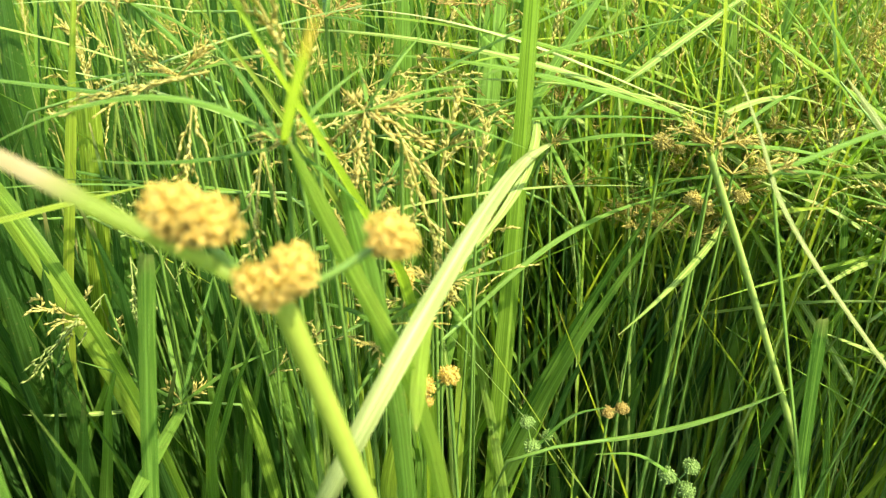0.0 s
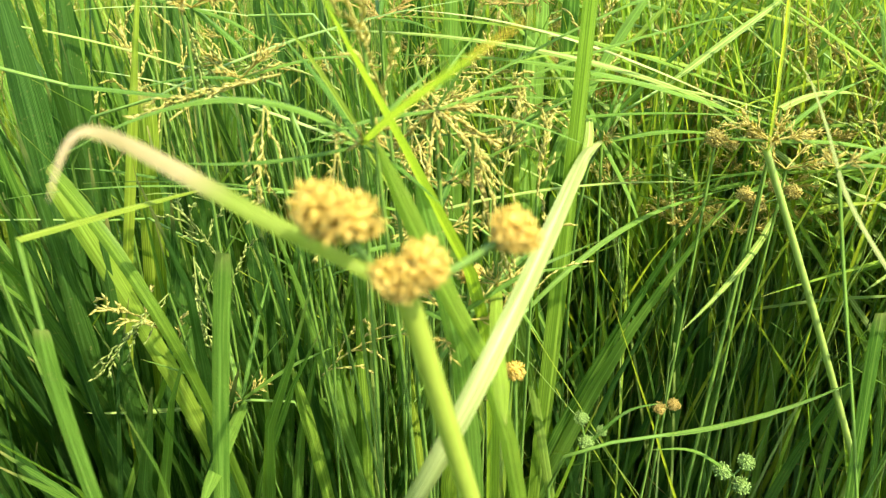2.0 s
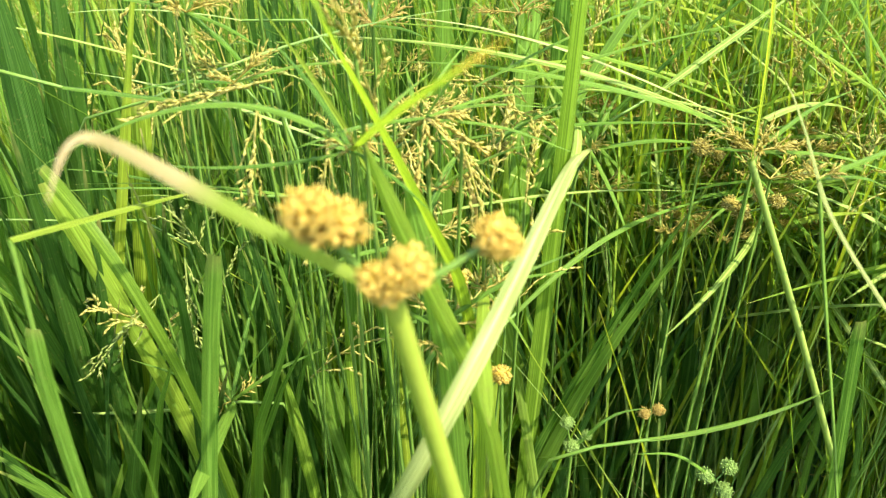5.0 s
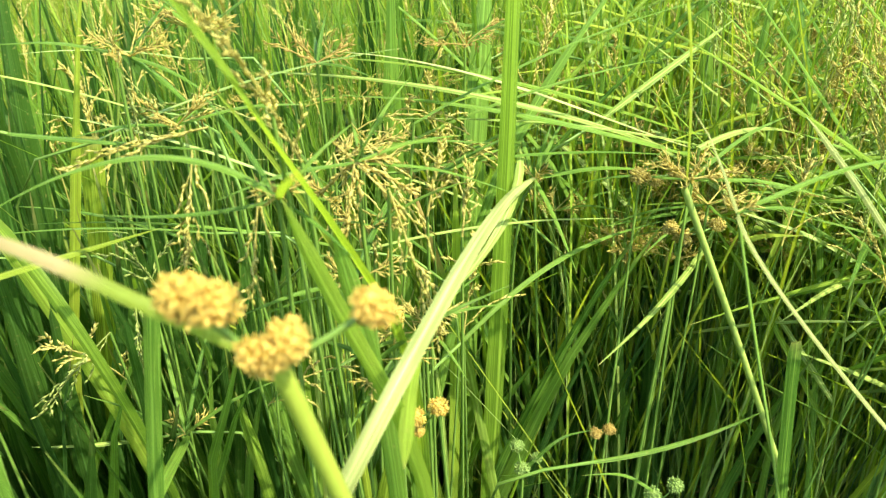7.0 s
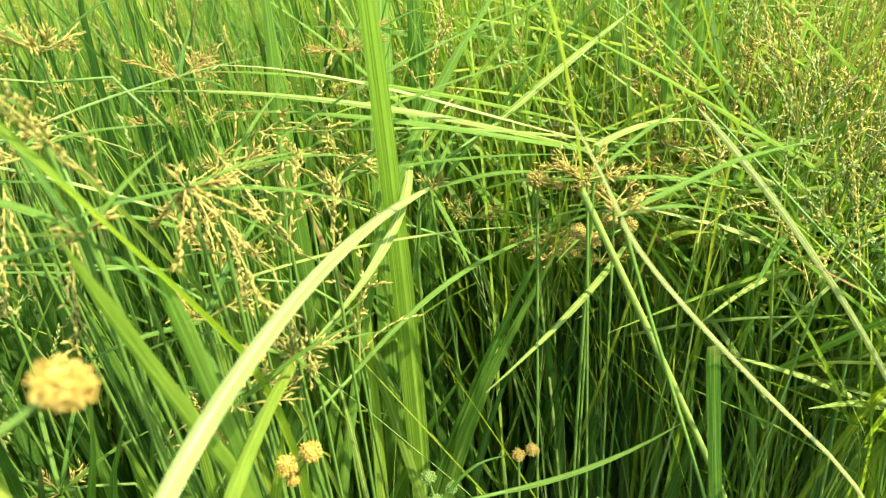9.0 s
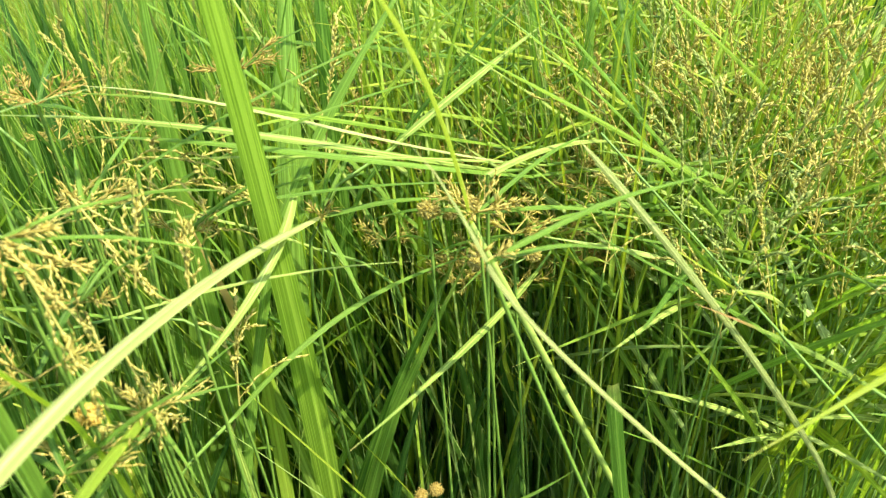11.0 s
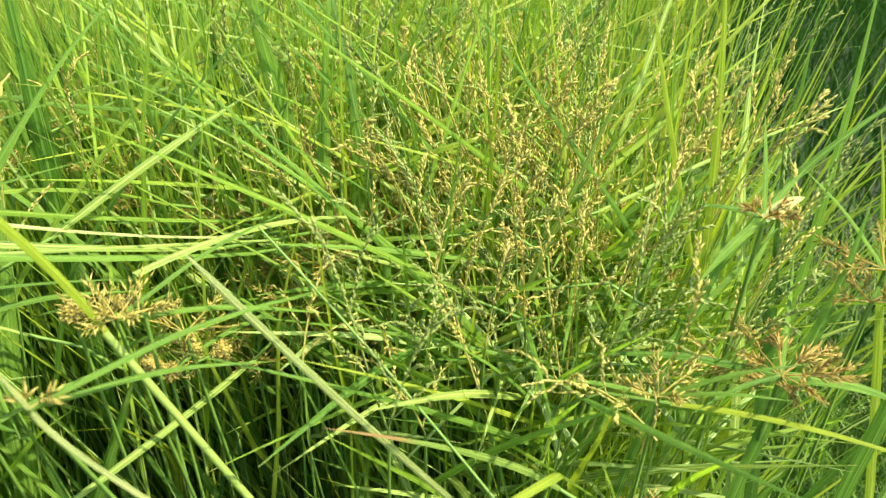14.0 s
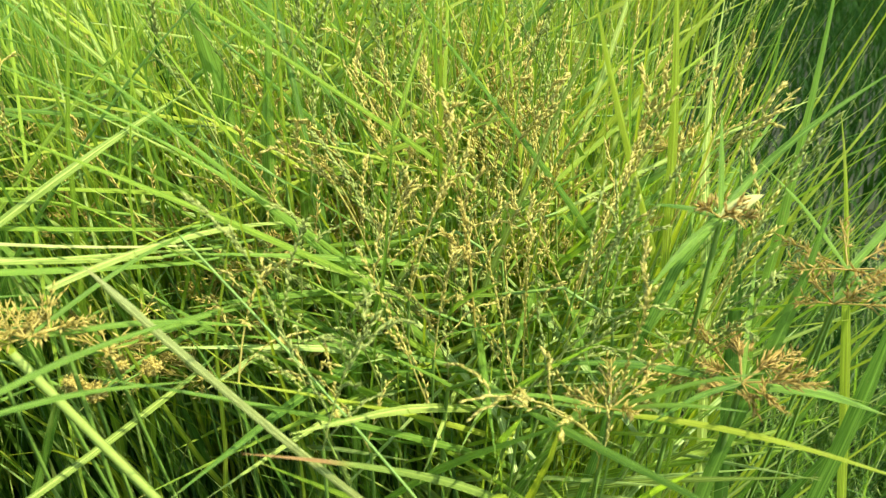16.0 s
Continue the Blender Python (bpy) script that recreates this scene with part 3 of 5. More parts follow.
blade_field("meadow_grass", 46, (0.0, 1.0), (0.68, 1.25), 520, (1.06, 1.28), (0.004, 0.010), 0.10, 0.30, leaf_bright,
            "tall upright yellow-green leaves above the seed heads", lambda a, b: a < 0.05 + 0.60 * b, n=8, fold=0.3)
blade_field("meadow_grass", 47, (-0.1, 1.0), (0.68, 1.25), 520, (1.04, 1.25), (0.004, 0.009), 0.14, 0.35, leaf_green,
            "tall upright green leaves above the seed heads", lambda a, b: a < 0.05 + 0.60 * b, n=8, fold=0.3)
blade_field("meadow_grass", 43, (-0.5, 0.9), (0.50, 1.0), 600, (0.75, 1.02), (0.0012, 0.0028), 0.07, 0.3, leaf_pale_glint,
            "thin stalks upright among the green ones, glints painted pale", lambda a, b: in_stand(a, b) & (a > 0.02) & open_foot(a, b), n=6)


def panicle_templates(seed, count, branches, grains, length):
    rng = np.random.default_rng(seed)
    made = []
    for k in range(count):
        g = panicle_geo(rng, (0, 0, 0), (rng.uniform(0.1, 0.5), 0, 1), length * rng.uniform(0.8, 1.2), branches, grains, rng.uniform(0.3, 0.9), rng.uniform(0.3, 0.55), 0.0042, 0.2)
        made.append((np.concatenate(g.v), np.concatenate(g.t), np.concatenate(g.q)))
    return made


def panicle_field(name, seed, x, y, z, count, size, mat, label, keep):
    rng = np.random.default_rng(seed)
    kinds = panicle_templates(seed + 1, 7, 4, 18, 0.15)
    geo = Geo()
    for _ in range(count):
        px, py = rng.uniform(*x), rng.uniform(*y)
        if not keep(px, py):
            continue
        v, t, q = kinds[rng.integers(len(kinds))]
        a, k = rng.uniform(0, 2 * math.pi), rng.uniform(*size)
        c, s = math.cos(a) * k, math.sin(a) * k
        pz = rng.uniform(*z)
        w = np.stack([v[:, 0] * c - v[:, 1] * s + px, v[:, 0] * s + v[:, 1] * c + py, v[:, 2] * k + pz], 1)
        geo.add(w, t, q)
        stem = np.array([[[px + rng.normal(0, 0.04), py + rng.normal(0, 0.04), -0.02], [px, py, pz * 0.6], [px, py, pz]]])
        tubes(geo, stem, np.array([[0.0012, 0.001, 0.0007]]) * min(k, 1.6), 3)
    ob = new(name, geo.mesh(name))
    ob.data.materials.append(mat)
    return tagged(ob, label, "grass", kind="stuff")


panicle_field("flowering_grass", 31, (-1.2, 3.2), (1.15, 2.6), (0.52, 0.72), 210, (1.0, 1.5), seed_gold, "golden seed heads over the grass farther off", lambda a, b: in_stand(a + 0.16 + 0.25 * b, b))
panicle_field("flowering_grass", 35, (-3.5, 6.0), (2.4, 6.5), (0.58, 0.76), 170, (1.3, 2.0), seed_gold, "golden seed heads far across the field", lambda a, b: in_stand(a + 0.5, b))
panicle_field("flowering_grass", 36, (0.10, 1.0), (0.66, 1.2), (0.62, 0.80), 140, (0.7, 1.05), seed_gold, "golden seed heads over the crown of the stand", CROWN)
panicle_field("flowering_grass", 33, (-0.2, 1.6), (0.62, 1.3), (0.46, 0.66), 50, (0.9, 1.3), seed_green, "greenish seed heads in the stand", lambda a, b: in_stand(a + 0.16, b))


# ---- countable plants: flowering grasses and broad-leaved clumps ----
def flowering_plant(seed, height, mat, label):
    rng = np.random.default_rng(seed)
    ob = thing("flowering_grass_plant", (0, 0, 0), label, "grass", "flowering grasses")
    top = np.array([rng.uniform(-0.06, 0.06), rng.uniform(-0.06, 0.06), height])
    line = curved([(0, 0, -0.02), top * (0.35, 0.35, 0.55), top])
    part("culm", stem_geo(line, 0.0014, 0.0008, 4), stem_green, ob)
    part("panicle", panicle_geo(rng, top, line[-1] - line[-3], rng.uniform(0.12, 0.16), 4, 22, rng.uniform(0.3, 1.0), rng.uniform(0.3, 0.5), 0.0042, 0.22), mat, ob)
    for k in range(3):
        i = 9 + 3 * k
        a, L = rng.uniform(0, 6.28), rng.uniform(0.14, 0.26)
        d = np.array([math.cos(a), math.sin(a), 0])
        f = line[i]
        part("leaf_blade", leaf_geo(curved([f, f + d * L * 0.38 + (0, 0, L * 0.36), f + d * L * 0.72 + (0, 0, L * 0.62)], 7), rng.uniform(0.004, 0.007),
                                    (-d[1] * 0.3, d[0] * 0.3, 1), 0.3), leaf_green, ob)
    return ob


def broad_clump(seed, count, height, width, mat, label, lean=0.10):
    rng = np.random.default_rng(seed)
    ob = thing("broad_grass_clump", (0, 0, 0), label, "grass", "broad-leaved clumps")
    for k in range(count):
        b = np.array([[rng.normal(0, 0.025), rng.normal(0, 0.025), -0.02]])
        p, s = grow(rng, b, rng.uniform(0, 6.28, 1), np.abs(rng.normal(0, lean, 1)), np.abs(rng.normal(0.05, 0.25, 1)), np.array([height * rng.uniform(0.75, 1.1)]), 12, 2.2)
        geo = Geo()
        ribbons(geo, p, taper(12, 0.55)[None] * width * rng.uniform(0.75, 1.15) / 2, s, 0.3)
        part("leaf_blade", geo, mat, ob)
    return ob


def spread(ob, spots):
    """The plant itself at the first spot, copies of it at the rest: x, y and turn."""
    for x, y, a in spots[1:]:
        copy_thing(ob, pose(x, y, 0, 0, 0, a))
    x, y, a = spots[0]
    ob.matrix_basis = pose(x, y, 0, 0, 0, a)


def spots(seed, count, x, y, keep=None):
    rng = np.random.default_rng(seed)
    out = []
    while len(out) < count:
        a, b = rng.uniform(*x), rng.uniform(*y)
        if keep is None or keep(a, b):
            out.append((a, b, rng.uniform(0, 360)))
    return out


def in_tangle(x, y):
    """The part of the stand where seed heads and lodged leaves hang down over the front."""
    return (x > 0.39 - 1.1 * (y - 0.42)) & (x > np.where(y < 0.58, 0.34, 0.27)) & (x < 0.19 + 0.60 * y)


def tangled_plant(seed, height, mat, label):
    """A lodged grass: a leaning culm, nodding racemes of plump grains, and leaves that cross each other."""
    rng = np.random.default_rng(seed)
    ob = thing("flowering_grass_plant", (0, 0, 0), label, "grass", "flowering grasses")
    a = rng.uniform(0, 6.28)
    top = np.array([0.10 * math.cos(a), 0.06 * math.sin(a), height])
    line = curved([(0, 0, -0.02), top * (0.25, 0.25, 0.6), top])
    part("culm", stem_geo(line, 0.0013, 0.0008, 4), stem_pale if seed % 2 else stem_green, ob)
    part("panicle", panicle_geo(rng, top, line[-1] - line[-4] + rng.normal(0, 0.01, 3), rng.uniform(0.11, 0.16), 3, 22, rng.uniform(0.2, 0.8), rng.uniform(0.25, 0.45), 0.0042, 0.22), mat, ob)
    for k in range(4):
        f = line[14 + k]
        b, L = rng.uniform(0, 6.28), rng.uniform(0.14, 0.26)
        d = unit(np.array([math.cos(b), math.sin(b), rng.uniform(0.15, 1.3)]))
        part("leaf_blade", leaf_geo(curved([f, f + d * L * 0.5 + (0, 0, 0.02 * L), f + d * L - (0, 0, 0.02 * L)], 7), rng.uniform(0.0030, 0.0062),
                                    (rng.normal(0, 0.4), -0.6, 0.8), 0.35), (leaf_green, leaf_bright, leaf_pale, leaf_green, leaf_pale_glint)[(seed + k) % 5], ob)
    return ob


for k in range(12):
    y0 = 0.42 + 0.022 * k
    spread(tangled_plant(700 + k, 0.605 + 0.27 * (y0 - 0.42) + 0.035 * (k % 3), (seed_gold, seed_green, seed_gold, seed_green, spike_gold)[k % 5], "lodged grass plant with nodding golden seed heads and crossing leaves"),
           spots(720 + k, 10, (0.26, 0.72), (y0, y0 + 0.11), in_tangle))
# three belts, taller from the edge inwards
for k in range(12):
    belt = k // 4
    spread(flowering_plant(50 + k, (0.58, 0.62, 0.66)[belt] + 0.02 * (k % 4), seed_gold if k % 3 else seed_green, "slender grass plant with a loose golden seed head"),
           spots(60 + k, (6, 8, 11)[belt], ((0.12, 0.85), (0.05, 1.0), (-0.1, 1.4))[belt], ((0.52, 0.70), (0.68, 0.95), (0.92, 1.5))[belt], lambda x, y: in_stand(x + 0.14, y) and off_face(x, y) and (y > 0.82 or not 0.0 < x < 0.28)))
for k in range(3):
    spread(flowering_plant(70 + k, (0.60, 0.66, 0.70)[k], seed_gold, "slender grass plant with a drooping golden seed head"),
           spots(80 + k, 9, (-0.6, 0.1), (0.54, 1.0)))
for k in range(5):
    spread(broad_clump(90 + k, 6, (0.74, 0.86, 0.80, 0.92, 0.84)[k], (0.015, 0.018, 0.014, 0.017, 0.016)[k], leaf_deep_shaded if k % 2 else leaf_green, "clump of tall broad green grass leaves"),
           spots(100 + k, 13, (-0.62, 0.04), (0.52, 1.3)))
for k in range(3):
    spread(broad_clump(120 + k, 4, (0.80, 0.88, 0.84)[k], (0.014, 0.016, 0.013)[k], leaf_deep_shaded if k % 2 else leaf_green, "clump of tall broad green grass leaves"),
           spots(130 + k, 8, (0.06, 0.75), (0.85, 1.7), in_stand))
for k in range(3):
    spread(broad_clump(160 + k, 4, (0.70, 0.78, 0.74)[k], (0.013, 0.016, 0.011)[k], (leaf_green, leaf_green, leaf_deep_shaded)[k], "clump of broad green grass leaves beside the sedges", 0.14),
           spots(170 + k, 9, (-0.42, -0.04), (0.44, 0.60)))
for k in range(3):
    spread(broad_clump(180 + k, 5, (0.64, 0.70, 0.60)[k], (0.021, 0.018, 0.024)[k], leaf_deep_shaded, "low clump of broad dark green grass leaves, partly darkened for shade", 0.13),
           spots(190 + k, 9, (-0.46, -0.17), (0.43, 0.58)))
# Dark clumps added behind the open foot; their colour carries the shade there.
spread(broad_clump(185, 5, 0.60, 0.018, leaf_deep_shaded, "low clump of broad grass leaves inside the stand, dark green for shade", 0.10),
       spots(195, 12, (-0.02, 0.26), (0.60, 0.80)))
spread(broad_clump(186, 4, 0.56, 0.012, leaf_deep_shaded, "low clump of grass leaves inside the stand, dark green for shade", 0.08),
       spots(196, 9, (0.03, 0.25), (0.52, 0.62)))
# Two sets of clumps added left of the view, unseen, as sun blockers.
spread(broad_clump(150, 7, 0.80, 0.016, leaf_deep_shaded, "clump of tall broad dark green grass leaves, added off-view for shade", 0.04),
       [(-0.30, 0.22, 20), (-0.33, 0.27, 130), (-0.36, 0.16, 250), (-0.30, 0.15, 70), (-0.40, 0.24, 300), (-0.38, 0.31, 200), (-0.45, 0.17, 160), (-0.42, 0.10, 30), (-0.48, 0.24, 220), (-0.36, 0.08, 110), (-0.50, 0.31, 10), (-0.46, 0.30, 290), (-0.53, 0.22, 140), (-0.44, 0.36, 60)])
spread(broad_clump(151, 9, 0.92, 0.017, leaf_deep_shaded, "clump of tall broad dark green grass leaves beside the stand, added off-view for shade", 0.04),
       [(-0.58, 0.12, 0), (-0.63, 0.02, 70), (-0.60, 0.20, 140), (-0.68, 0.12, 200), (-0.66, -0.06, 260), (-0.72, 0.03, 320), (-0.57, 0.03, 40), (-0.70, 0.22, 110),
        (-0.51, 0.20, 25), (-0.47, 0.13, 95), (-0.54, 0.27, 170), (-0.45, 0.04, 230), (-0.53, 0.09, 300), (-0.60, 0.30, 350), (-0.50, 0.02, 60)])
spread(broad_clump(140, 4, 0.80, 0.011, leaf_yellow, "clump of tall yellow-green grass leaves at the stand's edge"),
       [(0.50, 0.56, 10), (0.545, 0.62, 130), (0.58, 0.70, 80), (0.62, 0.78, 190), (0.68, 0.90, 300), (0.42, 0.66, 40), (0.47, 0.80, 250)])


# ---- single plants in front ----
def grass_plant(line, width, mat, root, label, tip="b", fold=0.35, face=(0.0, -1.0, 0.7), longer=0.0, cut=False, full=0.45, round_stem=False, name="grass_plant", culm=0.0012, kink=False, plumb=False):
    """One leaf on its own stalk: line is its shape in space, tip the end that is free, root where the stalk enters the ground."""
    p = bezier(line)
    if tip == "a":
        p = p[::-1]
    if longer:
        d = unit(p[-1] - p[-4])
        n = max(2, int(longer / 0.02))
        p = np.concatenate([p, p[-1] + d * np.linspace(longer / n, longer, n)[:, None] - np.array([0, 0, 1]) * (np.linspace(0, 1, n)[:, None] ** 2 * longer * 0.15)])
    d = unit(p[0] - p[2])
    rx, ry = root
    if d[2] < -0.6 and not plumb:
        rx, ry = p[0][:2] + d[:2] * min(p[0][2] / -d[2] * 0.75, 0.3)
    if plumb:
        d = unit(d * (0.5, 0.5, 1.0))
        rx, ry = p[0][0] + d[0] * 0.06, p[0][1] + d[1] * 0.06 + 0.02
    ob = thing(name, (rx, ry, 0), label, "grass", "single grasses in front")
    loc = np.array([rx, ry, 0.0])
    foot = p[0]
    back = foot + d * 0.07 - np.array([0, 0, 0.02])
    half = np.array([0.5 * rx + 0.5 * back[0], 0.5 * ry + 0.5 * back[1], back[2] * 0.6])
    stalk = curved([(rx, ry, -0.02), half, back, foot], 20) - loc
    if kink:
        stalk = curved([(rx, ry, -0.02), (0.5 * rx + 0.5 * foot[0], 0.5 * ry + 0.5 * foot[1], foot[2] * 0.6), foot], 20) - loc
    upright = d[2] < -0.6 and not round_stem
    part("culm", stem_geo(stalk[:8] if upright else stalk, culm * 1.15, culm, 5), stem_green, ob)
    if round_stem:
        part("stem", stem_geo(p - loc, width / 2, width / 2 * 0.75, 6), mat, ob)
    elif upright:
        part("leaf_blade", leaf_geo(np.concatenate([stalk[4:-1], p - loc]), width, face, fold, 0.0, full, 0.3, cut), mat, ob)
    else:
        part("leaf_blade", leaf_geo(p - loc, width, face, fold, 0.0, full, 0.9 if kink else min(0.8, 2 * culm / width + 0.1), cut), mat, ob)
    return ob


def via(a, m, b):
    """The control points of a curve from a through m to b."""
    return [a, tuple(2 * m[k] - (a[k] + b[k]) / 2 for k in range(3)), b]


grass_plant([(0.047, 0.3902, 0.8412), (0.051, 0.4614, 0.6386), (0.048, 0.5031, 0.4231)], 0.0225, leaf_bright, (0.05, 0.62), "tall broad bright green grass leaf, upright", tip="a", longer=0.22, face=(0.8, -1, 0.4), culm=0.004)
for shift, back, drop, low, width, mat in [(0.0, 0.0, 0.0, 0.0, 0.0056, leaf_pale), (0.04, 0.02, 0.010, -0.002, 0.0026, leaf_bleached), (0.03, 0.022, 0.006, 0.010, 0.0042, leaf_bright),
                                           (0.05, -0.006, -0.016, -0.004, 0.0050, leaf_green), (0.08, 0.0, -0.034, 0.002, 0.0028, leaf_pale)]:
    grass_plant([(-0.10 + shift, 0.4985 + back, 0.7714 + drop), (0.029 + shift * 0.3, 0.42 + back, 0.7807 + drop * 0.7), (0.11, 0.4406 + back, 0.7464 + low), (0.205 + shift * 0.4, 0.5562 + back, 0.689 + low)], width, mat, (0.24 + shift, 0.62 + back * 2),
                "long narrow grass leaf bent flat over the others", tip="a", longer=0.03, face=(0, -0.6, 1), culm=0.0014)
grass_plant([(0.019, 0.3878, 0.6172), (0.079, 0.4241, 0.6657), (0.122, 0.4557, 0.6603), (0.168, 0.4578, 0.6712)], 0.0042, leaf_green, (0.0, 0.47), "thin arching green grass leaf", face=(0, -0.3, 1))
grass_plant([(0.089, 0.3089, 0.6506), (0.164, 0.4081, 0.6382), (0.219, 0.5094, 0.6265)], 0.0046, leaf_pale, (0.26, 0.62), "narrow grass leaf with a whitish drooping tip", tip="a", face=(0.2, -0.4, 1))
grass_plant([(0.12, 0.4935, 0.7328), (0.194, 0.5253, 0.7777), (0.241, 0.5742, 0.7927)], 0.0048, leaf_pale, (0.07, 0.58), "narrow pale green grass leaf pointing up", face=(0, -1, 0.5))
grass_plant([(0.174, 0.434, 0.731), (0.25, 0.513, 0.735), (0.328, 0.573, 0.688)], 0.0055, leaf_pale, (0.17, 0.50), "pale arching grass leaf", face=(0, -0.4, 1), kink=True, culm=0.0012)
grass_plant([(0.345, 0.70, 0.83), (0.345, 0.695, 0.74), (0.347, 0.69, 0.65)], 0.0032, leaf_green, (0.35, 0.70), "thin green upright grass leaf", tip="a", longer=0.06)
grass_plant([(0.2095, 0.374, 0.7665), (0.28, 0.338, 0.682), (0.366, 0.372, 0.548)], 0.0036, leaf_bleached, (0.41, 0.48), "pale straw-coloured leaf folded over at its top", tip="a", face=(-0.3, -1, 0.5), full=0.95, fold=0.5)
grass_plant(via((-0.0749, 0.22, 0.8487), (-0.0552, 0.26, 0.7877), (-0.0195, 0.30, 0.6908)), 0.0098, leaf_bright, (-0.01, 0.36), "yellow-green broad grass leaf slanting across the clumps", tip="a", longer=0.05, full=0.7, face=(-0.6, -0.6, 0.8), plumb=True)
grass_plant(via((-0.098, 0.32, 0.80), (-0.072, 0.345, 0.742), (-0.040, 0.375, 0.655)), 0.0078, leaf_pale, (-0.02, 0.44), "pale green grass leaf slanting across the clumps", tip="a", longer=0.05, full=0.7, face=(-0.6, -0.6, 0.8))
grass_plant(via((-0.043, 0.285, 0.744), (-0.034, 0.280, 0.707), (-0.024, 0.275, 0.655)), 0.0105, leaf_green, (-0.01, 0.36), "broad green grass leaf, upright", tip="a", full=0.8, face=(-0.4, -0.9, 0.5), plumb=True)
grass_plant(via((-0.2463, 0.36, 0.7239), (-0.1955, 0.33, 0.665), (-0.172, 0.335, 0.570)), 0.0085, leaf_bright, (-0.15, 0.38), "broad yellow-green grass leaf with its top torn off", tip="a", cut=True, face=(-0.3, -1, 0.5))
grass_plant(via((-0.315, 0.47, 0.80), (-0.3139, 0.47, 0.70), (-0.318, 0.47, 0.56)), 0.022, leaf_deep_shaded, (-0.32, 0.52), "very broad dark green grass leaf, upright, partly darkened for shade", tip="a", longer=0.1, full=0.7, face=(0.3, -1, 0.4))
grass_plant(via((-0.0544, 0.243, 0.7751), (-0.0356, 0.24, 0.7277), (-0.0143, 0.235, 0.682)), 0.0082, leaf_bright, (0.0, 0.28), "light green broad grass leaf", tip="a", full=0.85, face=(-0.5, -0.8, 0.6), plumb=True)
grass_plant([(-0.132, 0.2868, 0.7082), (-0.147, 0.2896, 0.6305), (-0.152, 0.2763, 0.5605)], 0.0088, leaf_green, (-0.16, 0.36), "broad green grass leaf with its top cut off", tip="a", cut=True)
grass_plant([(-0.27, 0.399, 0.702), (-0.246, 0.402, 0.628), (-0.225, 0.405, 0.552)], 0.013, leaf_bright, (-0.20, 0.45), "broad yellow-green grass leaf with a torn top", tip="a", cut=True)
grass_plant(via((-0.1806, 0.22, 0.7096), (-0.1817, 0.22, 0.6699), (-0.1790, 0.22, 0.600)), 0.0075, leaf_green, (-0.175, 0.25), "broad green grass leaf with its top cut off", tip="a", cut=True)
grass_plant([(-0.297, 0.405, 0.522), (-0.255, 0.409, 0.517), (-0.209, 0.414, 0.521)], 0.0035, leaf_pale, (-0.19, 0.47), "thin pale stalk lying across", tip="a", face=(0, -0.5, 1))
grass_plant([(-0.011, 0.3129, 0.6412), (-0.034, 0.3047, 0.5535), (-0.032, 0.3202, 0.5288)], 0.0095, leaf_yellow, (-0.04, 0.38), "light green broad grass leaf", tip="a", full=0.7)
grass_plant([(0.235, 0.3807, 0.6169), (0.244, 0.3843, 0.5361), (0.255, 0.3855, 0.4616)], 0.0095, leaf_green, (0.26, 0.46), "broad green grass leaf with its top bitten off", tip="a", cut=True)
grass_plant(via((0.2004, 0.335, 0.5990), (0.1544, 0.34, 0.5698), (0.1015, 0.345, 0.5515)), 0.0034, leaf_green, (0.09, 0.42), "low narrow green grass leaf", tip="a", face=(0, -0.4, 1))
grass_plant([(-0.206, 0.259, 0.728), (-0.17, 0.314, 0.723), (-0.153, 0.364, 0.712)], 0.0048, leaf_yellow, (-0.23, 0.27), "yellow-green grass leaf folded over sharply", face=(0, -0.5, 1), kink=True)
grass_plant([(-0.239, 0.3869, 0.7621), (-0.18, 0.3939, 0.7523), (-0.123, 0.4013, 0.7455)], 0.0035, leaf_green, (-0.33, 0.45), "thin bluish green grass leaf", face=(0, -0.5, 1))
grass_plant([(0.318, 0.5938, 0.7212), (0.368, 0.5576, 0.7502), (0.431, 0.5088, 0.7734)], 0.0065, leaf_bright, (0.27, 0.66), "bright yellow-green arching grass leaf", face=(0, -0.6, 1))
grass_plant([(0.225, 0.2245, 0.6997), (0.387, 0.2981, 0.701), (0.372, 0.373, 0.6006)], 0.0065, leaf_yellow, (0.36, 0.47), "light yellow-green grass leaf lying over the others", tip="a", face=(0, -0.5, 1))
grass_plant([(0.238, 0.4311, 0.7514), (0.309, 0.379, 0.6674), (0.364, 0.3113, 0.5971)], 0.0017, stem_green, (0.38, 0.37), "green leaning grass stalk", tip="a", round_stem=True)
grass_plant(via((0.4304, 0.40, 0.8498), (0.4664, 0.44, 0.7846), (0.5367, 0.52, 0.6738)), 0.0085, leaf_yellow, (0.55, 0.58), "tall yellow-green grass leaf", tip="a", full=0.6)
grass_plant([(0.508, 0.4653, 0.8383), (0.517, 0.4688, 0.7665), (0.52, 0.4706, 0.697)], 0.0065, leaf_yellow, (0.53, 0.52), "tall yellow-green grass leaf", tip="a", longer=0.12, full=0.6)
grass_plant([(0.619, 0.5892, 0.8021), (0.592, 0.5556, 0.7313), (0.582, 0.5209, 0.6686)], 0.008, leaf_pale, (0.57, 0.58), "pale greyish grass leaf, upright", tip="a", longer=0.05)
grass_plant([(0.633, 0.4426, 0.7944), (0.565, 0.4448, 0.758), (0.531, 0.4353, 0.7248)], 0.006, leaf_green, (0.53, 0.50), "green grass leaf slanting upwards", tip="a", longer=0.05)
grass_plant([(0.632, 0.4939, 0.8323), (0.624, 0.4881, 0.7484), (0.609, 0.4817, 0.6596)], 0.008, leaf_green, (0.60, 0.53), "tall green grass leaf", tip="a", longer=0.08)
